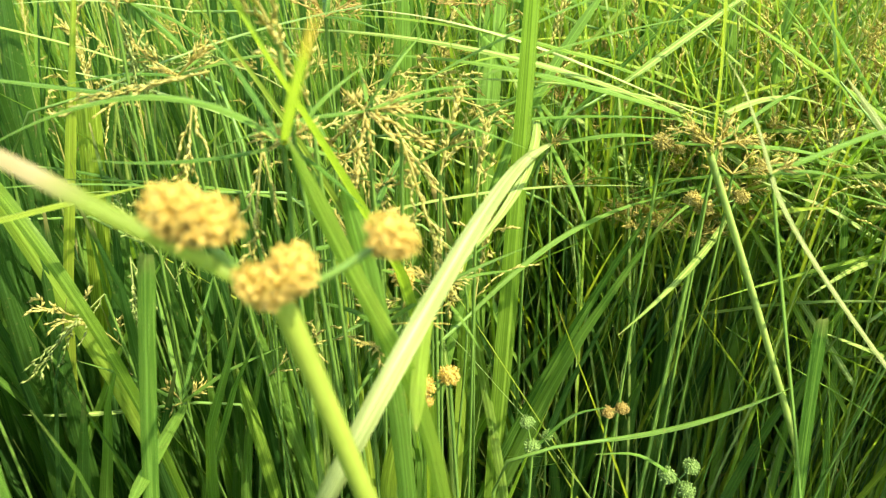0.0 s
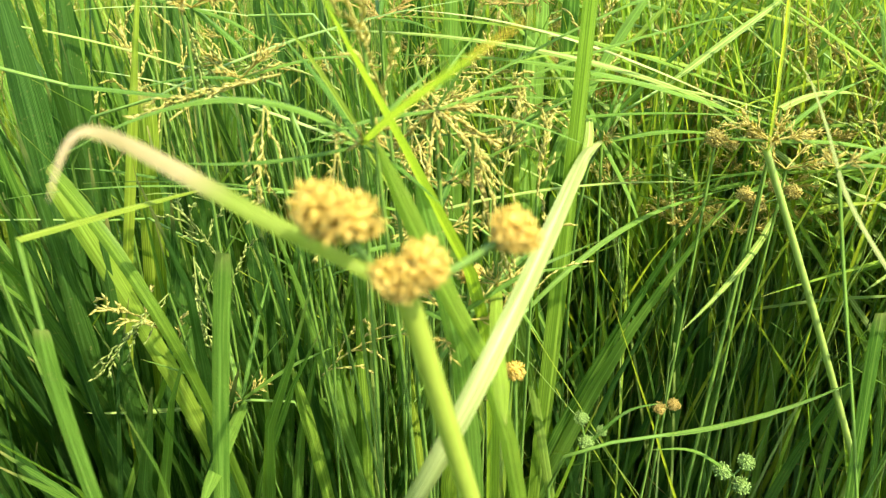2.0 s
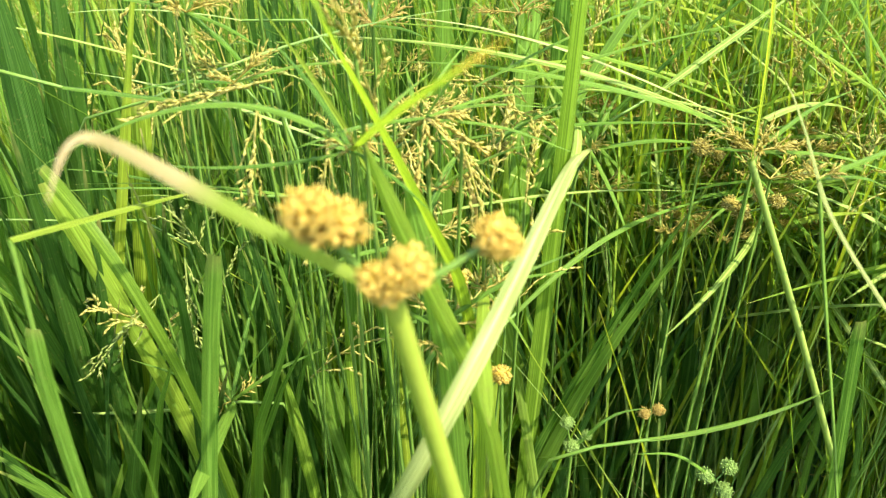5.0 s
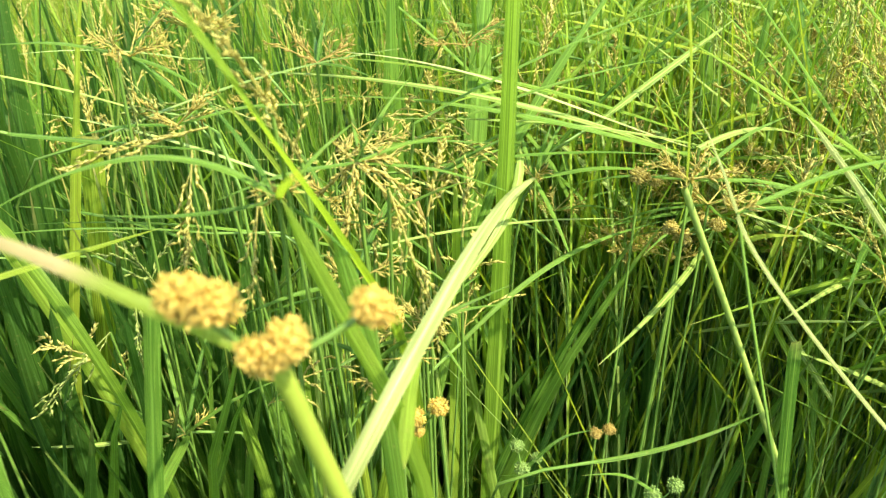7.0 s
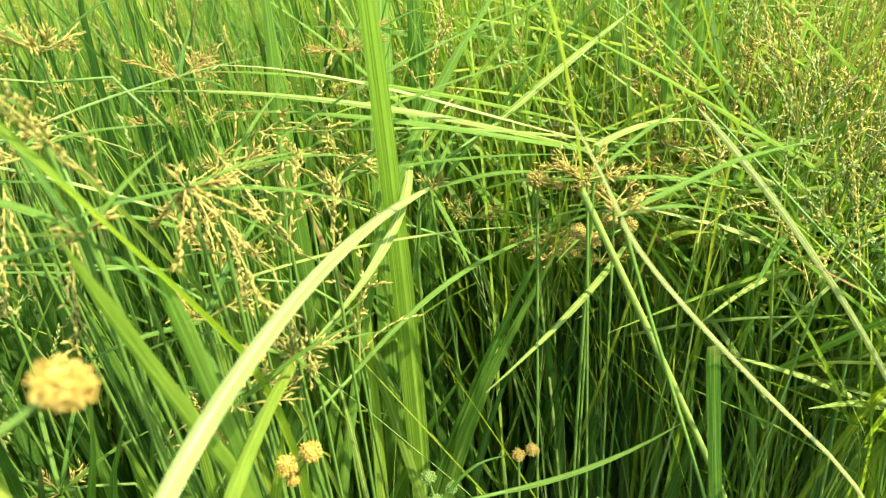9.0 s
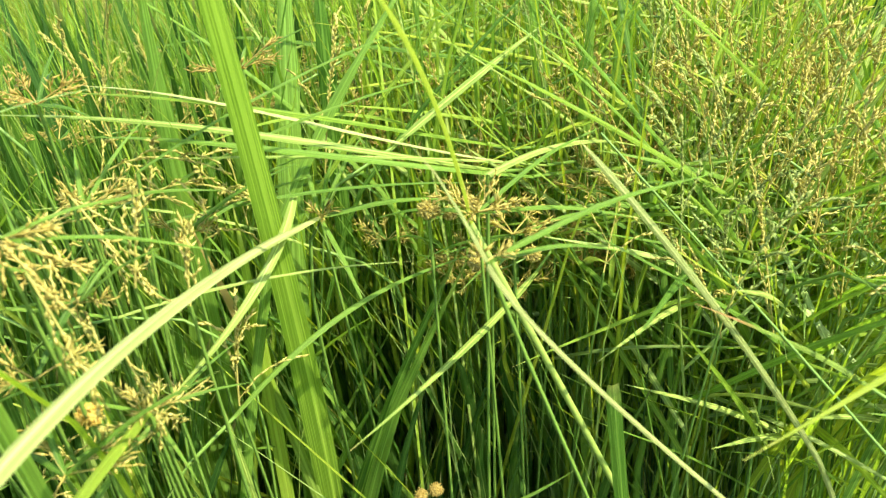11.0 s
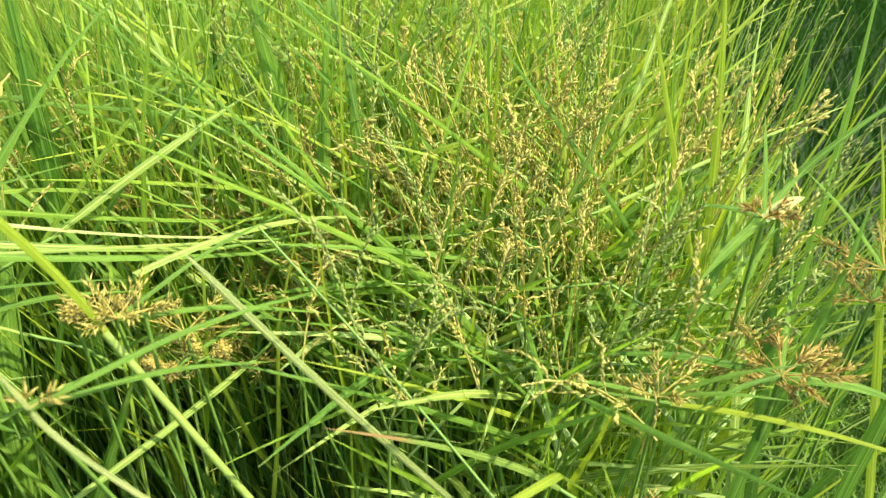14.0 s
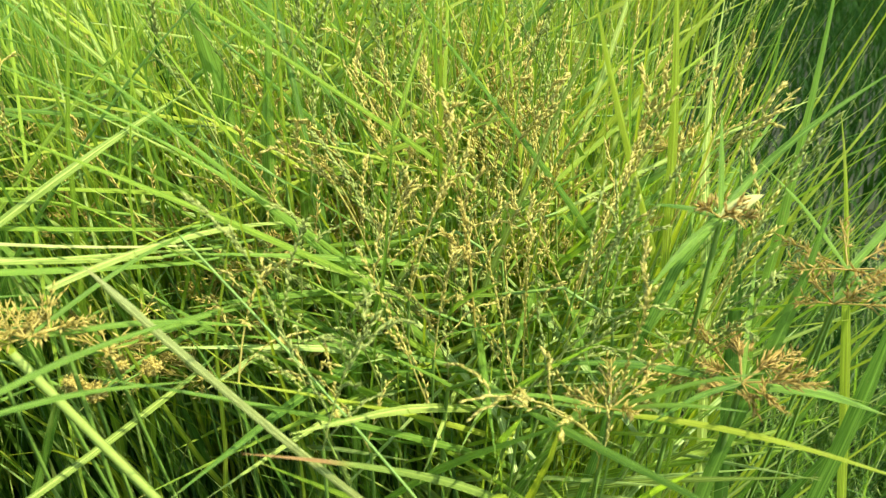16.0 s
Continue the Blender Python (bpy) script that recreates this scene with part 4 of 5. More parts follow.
grass_plant([(0.565, 0.3914, 0.7475), (0.553, 0.3842, 0.698), (0.531, 0.3814, 0.652)], 0.009, leaf_green, (0.51, 0.44), "broad green grass leaf", tip="a")
grass_plant([(0.391, 0.3656, 0.6648), (0.419, 0.3042, 0.6732), (0.421, 0.2382, 0.7053)], 0.005, leaf_green, (0.36, 0.44), "green grass leaf reaching forward", longer=0.03, face=(0, -0.3, 1))
grass_plant(via((0.4515, 0.38, 0.6395), (0.4982, 0.34, 0.6468), (0.5419, 0.29, 0.6500)), 0.0042, leaf_yellow, (0.43, 0.45), "thin yellow-green arching grass leaf", longer=0.04, face=(0, -0.3, 1))
grass_plant([(0.259, 0.3402, 0.6906), (0.356, 0.3768, 0.6274), (0.38, 0.3628, 0.6088)], 0.0048, leaf_redtip, (0.40, 0.43), "grass leaf with a reddish dry tip", tip="a", face=(0, -0.5, 1))
grass_plant([(-0.018, 0.5063, 0.6922), (-0.002, 0.5005, 0.6375), (0.014, 0.4947, 0.5818)], 0.008, leaf_drytip, (0.03, 0.56), "green grass leaf with a long dry orange tip", tip="a")

grass_plant([(0.156, 0.3225, 0.7326), (0.164, 0.3196, 0.7048), (0.279, 0.3214, 0.5789)], 0.0024, leaf_bleached, (0.31, 0.36), "pale bending grass stalk", tip="a", longer=0.07, face=(0, -1, 0.5), full=0.9)

# the bent stalk with a joint
ob = thing("grass_plant", (0.31, 0.50, 0), "tall jointed grass stalk, kinked at its joint", "grass", "single grasses in front")
loc = np.array([0.31, 0.50, 0.0])
low = bezier([(0.16, 0.4119, 0.7122), (0.22, 0.4102, 0.5817), (0.273, 0.4153, 0.4584)])[::-1]
part("culm", stem_geo(np.concatenate([curved([(0.31, 0.50, -0.02), (0.30, 0.47, 0.30), low[0]], 12)[:-1], low]) - loc, 0.0025, 0.0022, 6), stem_pale, ob)
up = np.concatenate([bezier([(0.161, 0.4127, 0.7111), (0.145, 0.3793, 0.795), (0.12, 0.336, 0.8418)]), np.array([[0.112, 0.325, 0.883], [0.098, 0.31, 0.895]])])
part("leaf_blade", leaf_geo(up - loc, 0.0052, (1, -0.5, 0.4), 0.5, 0.0, 0.8, 0.8), leaf_yellow, ob)

# ---- lighter leaves standing between the near sedge and the broad clumps ----
for top, mid, low, width, mat in [
        ((-0.0937, 0.4100, 0.6244), (-0.0932, 0.4110, 0.5434), (-0.0968, 0.4200, 0.4545), 0.0075, leaf_bright),
        ((-0.0883, 0.4300, 0.6166), (-0.0884, 0.4310, 0.5295), (-0.0925, 0.4400, 0.4344), 0.0050, leaf_pale),
        ((0.0172, 0.4900, 0.7044), (0.0168, 0.4910, 0.5411), (0.0123, 0.5000, 0.3697), 0.0105, leaf_bright),
        ((-0.0238, 0.4100, 0.5417), (-0.0177, 0.4110, 0.4972), (-0.0156, 0.4200, 0.4447), 0.0090, leaf_green),
        ((-0.0024, 0.4400, 0.5885), (0.0048, 0.4410, 0.5049), (0.0080, 0.4500, 0.4133), 0.0040, leaf_pale),
        ((-0.1468, 0.4200, 0.5571), (-0.1373, 0.4210, 0.4861), (-0.1319, 0.4300, 0.4071), 0.0095, leaf_bright),
        ((-0.1225, 0.4200, 0.6075), (-0.1104, 0.4210, 0.5113), (-0.1023, 0.4300, 0.4071), 0.0060, leaf_green),
        ((-0.0720, 0.4200, 0.6617), (-0.0611, 0.4210, 0.5384), (-0.0543, 0.4300, 0.4071), 0.0055, leaf_yellow)]:
    grass_plant(via(top, mid, low), width, mat, (low[0], low[1] + 0.04), "upright light green grass leaf before the clumps", tip="a", full=0.8, face=(0.4, -1, 0.5), culm=0.0014)

# ---- leaves lodged across the top of the stand ----
rng = np.random.default_rng(41)
made = 0
while made < 110:
    x, y = rng.uniform(0.05, 0.85), rng.uniform(0.48, 1.05)
    if not in_stand(x + 0.22, y) or (x < 0.3 and y < 0.56):
        continue
    made += 1
    a, span, rise = rng.uniform(0, 2 * math.pi), rng.uniform(0.16, 0.34), rng.uniform(0.1, 1.5)
    z = float(stand_height(y)) + rng.uniform(-0.12, -0.02)
    d = np.array([math.cos(a), math.sin(a) * 0.6, rise])
    at = np.array([x, y, z])
    end = at + d * span + np.array([0, 0, -0.02])
    if end[1] < 0.44:
        end[1] = 0.44 + rng.uniform(0, 0.05)
    grass_plant([tuple(at), tuple((at + end) / 2 + np.array([0, 0, 0.15 * span])), tuple(end)], rng.uniform(0.0024, 0.0055), (leaf_green, leaf_bright, leaf_pale, leaf_green, leaf_bright, leaf_yellow, leaf_green, leaf_pale)[made % 8],
                (x - d[0] * 0.08, y - d[1] * 0.08 + 0.03), "long grass leaf lodged across the top of the stand", face=(rng.normal(0, 0.3), -0.5, 1), culm=0.0014)

# ---- straight leaves lying across the seed heads ----
rng = np.random.default_rng(47)
made = 0
while made < 150:
    x, y = rng.uniform(0.14, 0.66), rng.uniform(0.43, 0.80)
    if not TANGLE(x, y) or not in_stand(x + 0.10, y):
        continue
    made += 1
    at = np.array([x, y, 0.60 + 0.42 * (y - 0.42) + rng.uniform(-0.05, 0.06)])
    a, span = rng.uniform(0, 2 * math.pi), rng.uniform(0.12, 0.30)
    d = unit(np.array([math.cos(a), 0.35 * math.sin(a), rng.uniform(-0.25, 1.3)]))
    grass_plant([tuple(at), tuple(at + d * span / 2 + (0, 0, 0.03 * span)), tuple(at + d * span)], rng.uniform(0.0024, 0.0052), (leaf_bright, leaf_yellow, leaf_pale, leaf_bright, leaf_green, leaf_yellow, leaf_green)[made % 7],
                (x - d[0] * 0.05, y + 0.03), "straight grass leaf lying across the seed heads", face=(rng.normal(0.3, 0.3), -0.7, 0.8), culm=0.0011)

# ---- thin leaves crossing over the broad clumps ----
rng = np.random.default_rng(43)
for k in range(15):
    x, y, z = rng.uniform(-0.30, 0.0), rng.uniform(0.38, 0.50), rng.uniform(0.64, 0.80)
    a, span = rng.choice((0.0, math.pi)) + rng.normal(0, 0.5), rng.uniform(0.12, 0.24)
    d = np.array([math.cos(a), math.sin(a) * 0.3, rng.uniform(-0.25, 0.35)])
    at = np.array([x, y, z])
    grass_plant([tuple(at), tuple(at + d * span / 2 + (0, 0, 0.08 * span)), tuple(at + d * span)], rng.uniform(0.0014, 0.0030), (leaf_green, leaf_pale_glint, leaf_green, leaf_pale)[k % 4],
                (x - d[0] * 0.06, y + 0.05), "thin grass leaf lying across the broad clumps", face=(rng.normal(0, 0.3), -0.5, 1), culm=0.0010, kink=k % 3 == 0)

# ---- broad leaves behind the first row ----
BROAD = "tall broad green grass leaf, upright"
for top, mid, low, width, mat, cut in [
        ((-0.029, 0.547, 0.784), (-0.031, 0.547, 0.733), (-0.03, 0.547, 0.684), 0.014, leaf_green, False),
        ((0.049, 0.656, 0.806), (0.04, 0.625, 0.713), (0.034, 0.596, 0.614), 0.020, leaf_green, False),
        ((0.076, 0.66, 0.803), (0.075, 0.66, 0.741), (0.074, 0.66, 0.68), 0.015, leaf_green, False),
        ((0.241, 0.662, 0.835), (0.254, 0.661, 0.749), (0.27, 0.666, 0.677), 0.015, leaf_green, False),
        ((0.305, 0.61, 0.724), (0.303, 0.612, 0.632), (0.31, 0.626, 0.549), 0.015, leaf_green, False),
        ((-0.292, 0.42, 0.629), (-0.288, 0.421, 0.528), (-0.296, 0.42, 0.428), 0.019, leaf_deep_shaded, False),
        ((-0.252, 0.40, 0.62), (-0.258, 0.399, 0.534), (-0.257, 0.40, 0.448), 0.012, leaf_deep_shaded, False),
        ((-0.152, 0.45, 0.568), (-0.139, 0.451, 0.484), (-0.135, 0.45, 0.398), 0.011, leaf_deep_shaded, False),
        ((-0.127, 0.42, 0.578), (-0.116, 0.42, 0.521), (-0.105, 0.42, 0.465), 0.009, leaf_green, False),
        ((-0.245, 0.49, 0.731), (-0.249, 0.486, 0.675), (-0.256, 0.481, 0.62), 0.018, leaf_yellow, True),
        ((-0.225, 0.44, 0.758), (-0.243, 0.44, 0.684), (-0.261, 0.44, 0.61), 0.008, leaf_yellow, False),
        ((-0.292, 0.50, 0.78), (-0.302, 0.499, 0.671), (-0.305, 0.50, 0.561), 0.022, leaf_deep_shaded, False),
        ((-0.096, 0.45, 0.585), (-0.099, 0.45, 0.492), (-0.11, 0.45, 0.398), 0.012, leaf_green, False),
        ((-0.074, 0.43, 0.624), (-0.067, 0.43, 0.556), (-0.062, 0.43, 0.488), 0.011, leaf_green, False),
        ((0.633, 0.40, 0.644), (0.624, 0.399, 0.59), (0.61, 0.40, 0.536), 0.013, leaf_green, False),
        ((0.612, 0.42, 0.683), (0.633, 0.42, 0.59), (0.651, 0.42, 0.497), 0.009, leaf_yellow, False),
        ((0.559, 0.45, 0.677), (0.568, 0.45, 0.583), (0.574, 0.45, 0.489), 0.012, leaf_deep_shaded, False),
        ((0.107, 0.521, 0.787), (0.086, 0.512, 0.76), (0.065, 0.497, 0.725), 0.007, leaf_green, False),
        ((0.286, 0.618, 0.78), (0.278, 0.609, 0.731), (0.279, 0.60, 0.676), 0.010, leaf_green, False)]:
    grass_plant([top, mid, low], width, mat, (low[0], low[1] + 0.05), BROAD if not cut else "broad light green grass leaf with its top cut off", tip="a", longer=0.0 if cut else 0.12, cut=cut, full=0.7, culm=width * 0.2)


# ---- sedges ----
def sedge(node, root, bracts, sprays, label, stem=0.0012, spray_mat=None, name="sedge_plant", seed=0, spray_length=0.03, grains=26, bract_mat=None):
    """A sedge: a three-sided stem, leafy bracts spreading from its top, and rays with brushes of spikelets."""
    rng = np.random.default_rng(seed)
    rx, ry = root
    loc = np.array([rx, ry, 0.0])
    node = np.asarray(node, float)
    ob = thing(name, (rx, ry, 0), label, "sedge", "sedges")
    part("stem", stem_geo(curved([(rx, ry, -0.02), (rx * 0.7 + node[0] * 0.3, ry * 0.7 + node[1] * 0.3, node[2] * 0.5), node], 16) - loc, stem * 1.3, stem, 3), stem_green, ob)
    for tip, width in bracts:
        tip = np.asarray(tip, float)
        mid = (node + tip) / 2 + np.array([0, 0, 0.05 * np.linalg.norm(tip - node)])
        part("bract", leaf_geo(curved([node, mid, tip], 14) - loc, width, (0, -0.5, 1), 0.4), bract_mat or leaf_green, ob)
    for k in range(sprays):
        a = k * 2.4 + rng.uniform(-0.3, 0.3)
        way = np.array([math.cos(a), math.sin(a), rng.uniform(0.1, 0.9)])
        part("flower_spike", spray_geo(rng, node - loc, way, spray_length * rng.uniform(0.6, 1.2), grains), spray_mat or spike_gold, ob)
    return ob


def round_sedge(node, root, heads, label, mat, seed, stem=0.0012, bracts=()):
    """A sedge with round heads on short rays."""
    rng = np.random.default_rng(seed)
    rx, ry = root
    loc = np.array([rx, ry, 0.0])
    node = np.asarray(node, float)
    ob = thing("sedge_plant", (rx, ry, 0), label, "sedge", "sedges")
    part("stem", stem_geo(curved([(rx, ry, -0.02), (rx * 0.6 + node[0] * 0.4, ry * 0.6 + node[1] * 0.4, node[2] * 0.5), node], 14) - loc, stem * 1.3, stem, 3), stem_green, ob)
    for centre, radius in heads:
        centre = np.asarray(centre, float)
        if np.linalg.norm(centre - node) > radius * 0.8:
            part("ray", stem_geo(curved([node, (node + centre) / 2 + (0, 0, -0.001), centre], 6) - loc, stem * 0.6, stem * 0.5, 4), stem_green, ob)
        part("flower_head", head_geo(rng, centre - loc, radius, 180, 0.5, 1, 4), mat, ob)
    for tip, width in bracts:
        tip = np.asarray(tip, float)
        part("bract", leaf_geo(curved([node, (node + tip) / 2 + (0, 0, 0.01), tip], 12) - loc, width, (0, -0.5, 1), 0.4), leaf_green, ob)
    return ob


# the sedge nearest the camera, with three golden heads
rng = np.random.default_rng(7)
loc = np.array([0.03, 0.25, 0.0])
near = thing("sedge_plant", loc, "sedge with three round golden flower heads and a long drying bract", "sedge", "sedges")
stalk = np.concatenate([curved([(0.03, 0.25, -0.02), (0.018, 0.205, 0.40), (-0.0147, 0.1646, 0.65)], 12)[:-1], bezier([(-0.0147, 0.1646, 0.65), (-0.0275, 0.1560, 0.715), (-0.0372, 0.1425, 0.768)], 12)])
grain_mesh = spikelet_mesh()
grain_mesh.materials.append(head_gold)
part("stem", stem_geo(stalk - loc, 0.0036, 0.0029, 8), stem_yellow, near)
for centre, radius, count, lumps, flat, single, words in [
        ((-0.0506, 0.1302, 0.7932), 0.0060, 560, 3, 0.95, 110, "golden rounded flower head"), ((-0.0325, 0.1374, 0.7788), 0.0052, 630, 6, 0.85, 120, "golden lumpy flower head"),
        ((-0.0372, 0.1339, 0.7755), 0.0046, 350, 3, 0.85, 70, "small golden flower head"), ((-0.0118, 0.1468, 0.7816), 0.0052, 434, 2, 0.85, 100, "golden flower head on a short ray")]:
    head = part("flower_head", head_geo(rng, np.array(centre) - loc, radius, count, 0.42, lumps, 4, flat), head_gold, near, words)
    spikelets(rng, head, np.array(centre) - loc, radius * 1.03, single, grain_mesh)
for end in ((-0.0118, 0.1468, 0.7816), (-0.0502, 0.1302, 0.7906)):
    part("ray", stem_geo(curved([(-0.0365, 0.1395, 0.7695), tuple((np.array((-0.0365, 0.1395, 0.7695)) + end) / 2 - (0, 0, 0.001)), end], 8) - loc, 0.0011, 0.0009, 5), stem_green, near)
part("bract", leaf_geo(bezier([(-0.037, 0.1413, 0.7688), (-0.104, 0.1385, 0.8093), (-0.092, 0.123, 0.824), (-0.091, 0.1022, 0.8081)], 30) - loc, 0.0039, (0.1, -1, 0.4), 0.3, 0.0, 0.3), leaf_near_bract, near, "long green bract with a curled brown tip")

# the umbel whose bract hangs towards the camera
fold = sedge((0.073, 0.4699, 0.7001), (0.11, 0.56), [((0.165, 0.4771, 0.7013), 0.004), ((0.086, 0.481, 0.7391), 0.003), ((0.105, 0.5114, 0.7409), 0.003), ((0.06, 0.5208, 0.7349), 0.003), ((0.1, 0.4308, 0.6438), 0.003)], 3,
             "sedge with spreading bracts, one long and pale", seed=1, spray_length=0.014, grains=8)
part("bract", leaf_geo(bezier([(-0.0541, 0.188, 0.6316), (0.0018, 0.1061, 0.8026), (0.0348, 0.3775, 0.7174), (0.073, 0.4699, 0.7001)], 34)[::-1] - np.array([0.11, 0.56, 0.0]), 0.0068, (0, -0.7, 1), 0.4, 0.0, 0.93, 0.45), leaf_bleached, fold, "long pale bract hanging forward")
part("bract", leaf_geo(bezier([(0.061, 0.457, 0.7205), (0.056, 0.3851, 0.6969), (-0.007, 0.361, 0.6492)], 18) - np.array([0.11, 0.56, 0.0]), 0.006, (0, -0.7, 1), 0.35), leaf_pale, fold)

# the umbel behind the golden heads, with a long arching bract
star = sedge((-0.064, 0.278, 0.761), (-0.08, 0.36), [((-0.03, 0.30, 0.79), 0.0025), ((-0.10, 0.31, 0.80), 0.0025), ((-0.03, 0.26, 0.74), 0.002)], 3, "sedge with thin bracts spreading from a dark node", seed=13, spray_length=0.012, grains=8)
part("bract", leaf_geo(bezier([(-0.065, 0.28, 0.761), (-0.104, 0.29, 0.789), (-0.152, 0.292, 0.78), (-0.21, 0.292, 0.746)], 20) - np.array([-0.08, 0.36, 0.0]), 0.0038, (0, -0.5, 1), 0.4), leaf_green, star)
part("bract", leaf_geo(bezier([(-0.065, 0.28, 0.76), (-0.109, 0.29, 0.746), (-0.152, 0.294, 0.749)], 14) - np.array([-0.08, 0.36, 0.0]), 0.0026, (0, -0.5, 1), 0.4), leaf_green, star)

part("bract", leaf_geo(bezier([(-0.064, 0.278, 0.761), (-0.040, 0.185, 0.802), (-0.0145, 0.0864, 0.8385)], 26) - np.array([-0.08, 0.36, 0.0]), 0.0030, (0.3, -0.2, 1), 0.35, 0.0, 0.55), leaf_bract_up, star, "green bract with a brown tip, pointing forward")

# the low umbel beside the small golden heads, with a leaf towards the camera
low = sedge((-0.004, 0.335, 0.664), (0.0, 0.42), [((0.045, 0.34, 0.672), 0.002), ((-0.05, 0.33, 0.68), 0.002), ((0.02, 0.31, 0.64), 0.002)], 3, "sedge with a broad bract pointing forward", seed=33, spray_length=0.014, grains=8)
part("bract", leaf_geo(bezier([(-0.004, 0.335, 0.664), (-0.0103, 0.262, 0.680), (-0.0091, 0.19, 0.689)], 18) - np.array([0.0, 0.42, 0.0]), 0.0062, (0, -0.6, 1), 0.4, 0.0, 0.85, 0.5), leaf_bright, low)

# the others
round_sedge((0.139, 0.439, 0.711), (0.15, 0.52), [((0.139, 0.439, 0.711), 0.007), ((0.164, 0.44, 0.712), 0.006), ((0.152, 0.445, 0.705), 0.005)], "sedge with round straw-coloured heads", spike_gold, 26)
round_sedge((0.177, 0.45, 0.661), (0.18, 0.52), [((0.177, 0.45, 0.661), 0.007), ((0.168, 0.45, 0.668), 0.006), ((0.19, 0.455, 0.672), 0.006), ((0.205, 0.46, 0.665), 0.006)], "sedge with round greenish brown heads", spike_gold, 27)
sedge((0.165, 0.4182, 0.7155), (0.20, 0.52), [((0.26, 0.491, 0.7381), 0.003), ((0.27, 0.436, 0.6936), 0.0035), ((0.1, 0.4858, 0.6883), 0.003)], 9, "sedge with golden spiky flower clusters", seed=2, spray_length=0.028, grains=18)
sedge((0.19, 0.4455, 0.6875), (0.22, 0.55), [((0.29, 0.5135, 0.6653), 0.003), ((0.13, 0.5015, 0.6465), 0.003)], 7, "sedge with golden spiky flower clusters", seed=3, spray_length=0.026, grains=16)
sedge((0.156, 0.3225, 0.7326), (0.32, 0.39), [((0.27, 0.3518, 0.7527), 0.003), ((0.24, 0.3863, 0.6988), 0.003)], 2, "sedge with thin bracts and a leaning stem", seed=4, spray_length=0.008, grains=6, stem=0.0012)
low_umbel = sedge((-0.167, 0.3707, 0.5597), (-0.15, 0.47), [((-0.1, 0.3759, 0.5993), 0.003), ((-0.23, 0.3748, 0.5894), 0.002), ((-0.15, 0.4298, 0.6339), 0.003), ((-0.2, 0.4376, 0.613), 0.003), ((-0.12, 0.3492, 0.6323), 0.002)], 4, "low sedge with a star of bracts", seed=5, spray_length=0.018, grains=10)
part("bract", leaf_geo(bezier([(-0.164, 0.3658, 0.5612), (-0.156, 0.3144, 0.5787), (-0.152, 0.2517, 0.5852)], 16) - np.array([-0.15, 0.47, 0.0]), 0.0085, (0, -0.8, 1), 0.35, 0.0, 0.8, 0.4), leaf_green, low_umbel)
sedge((-0.178, 0.4268, 0.7971), (-0.21, 0.50), [((-0.26, 0.4276, 0.8051), 0.003), ((-0.15, 0.4507, 0.8328), 0.003), ((-0.13, 0.4146, 0.7763), 0.003), ((-0.14, 0.4324, 0.7543), 0.004)], 7, "tall sedge with golden brown flower clusters", seed=6, spray_length=0.035, grains=22)
sedge((-0.01, 0.3555, 0.6447), (0.0, 0.44), [((-0.07, 0.3382, 0.6234), 0.003), ((0.03, 0.3832, 0.669), 0.003), ((-0.05, 0.3062, 0.6067), 0.004)], 7, "sedge with golden spiky flower clusters", seed=7, spray_length=0.032, grains=20, spray_mat=seed_gold)
tuft = sedge((0.506, 0.3995, 0.7386), (0.50, 0.47), [((0.545, 0.4224, 0.7553), 0.004), ((0.47, 0.4114, 0.7464), 0.004), ((0.45, 0.3685, 0.7208), 0.005), ((0.53, 0.4454, 0.7831), 0.003)], 6, "tall sedge with a small tuft of golden brown flowers", seed=8, spray_mat=spike_brown, spray_length=0.020, grains=24, stem=0.0017)
part("bract", leaf_geo(curved([(0.506, 0.3995, 0.7386), (0.523, 0.404, 0.744), (0.538, 0.41, 0.744)], 10) - np.array([0.50, 0.47, 0.0]), 0.0075, (0, -0.8, 0.7), 0.3), leaf_bleached, tuft, "short bleached torn bract")
um = sedge((0.511, 0.3697, 0.6553), (0.52, 0.45), [((0.6, 0.3593, 0.6232), 0.0075), ((0.4, 0.4031, 0.6669), 0.005), ((0.56, 0.436, 0.6936), 0.003), ((0.44, 0.3423, 0.6632), 0.003)], 12, "sedge with large golden brown flower clusters", seed=9, spray_mat=spike_brown, spray_length=0.042, grains=44, stem=0.0018)
sedge((0.58, 0.3868, 0.7038), (0.59, 0.46), [((0.66, 0.4193, 0.7255), 0.004), ((0.55, 0.4324, 0.7543), 0.003), ((0.6, 0.3423, 0.6632), 0.004)], 8, "sedge with stout brown flower spikes", seed=10, spray_mat=spike_brown, spray_length=0.035, grains=18)
sedge((0.415, 0.335, 0.5936), (0.43, 0.44), [((0.47, 0.3261, 0.6046), 0.003), ((0.36, 0.3371, 0.6135), 0.003)], 7, "sedge with golden brown flower clusters", seed=11, spray_mat=spike_brown, spray_length=0.03, grains=22)
sedge((0.421, 0.5407, 0.6564), (0.43, 0.62), [((0.47, 0.5198, 0.725), 0.004), ((0.37, 0.5365, 0.6931), 0.003), ((0.5, 0.5564, 0.691), 0.003), ((0.42, 0.4973, 0.6067), 0.003)], 7, "sedge with yellow-green bracts and flower clusters", seed=12, spray_length=0.03, grains=18, spray_mat=seed_gold, bract_mat=leaf_yellow)
GOLD = "sedge with a golden flower cluster and thin bracts"
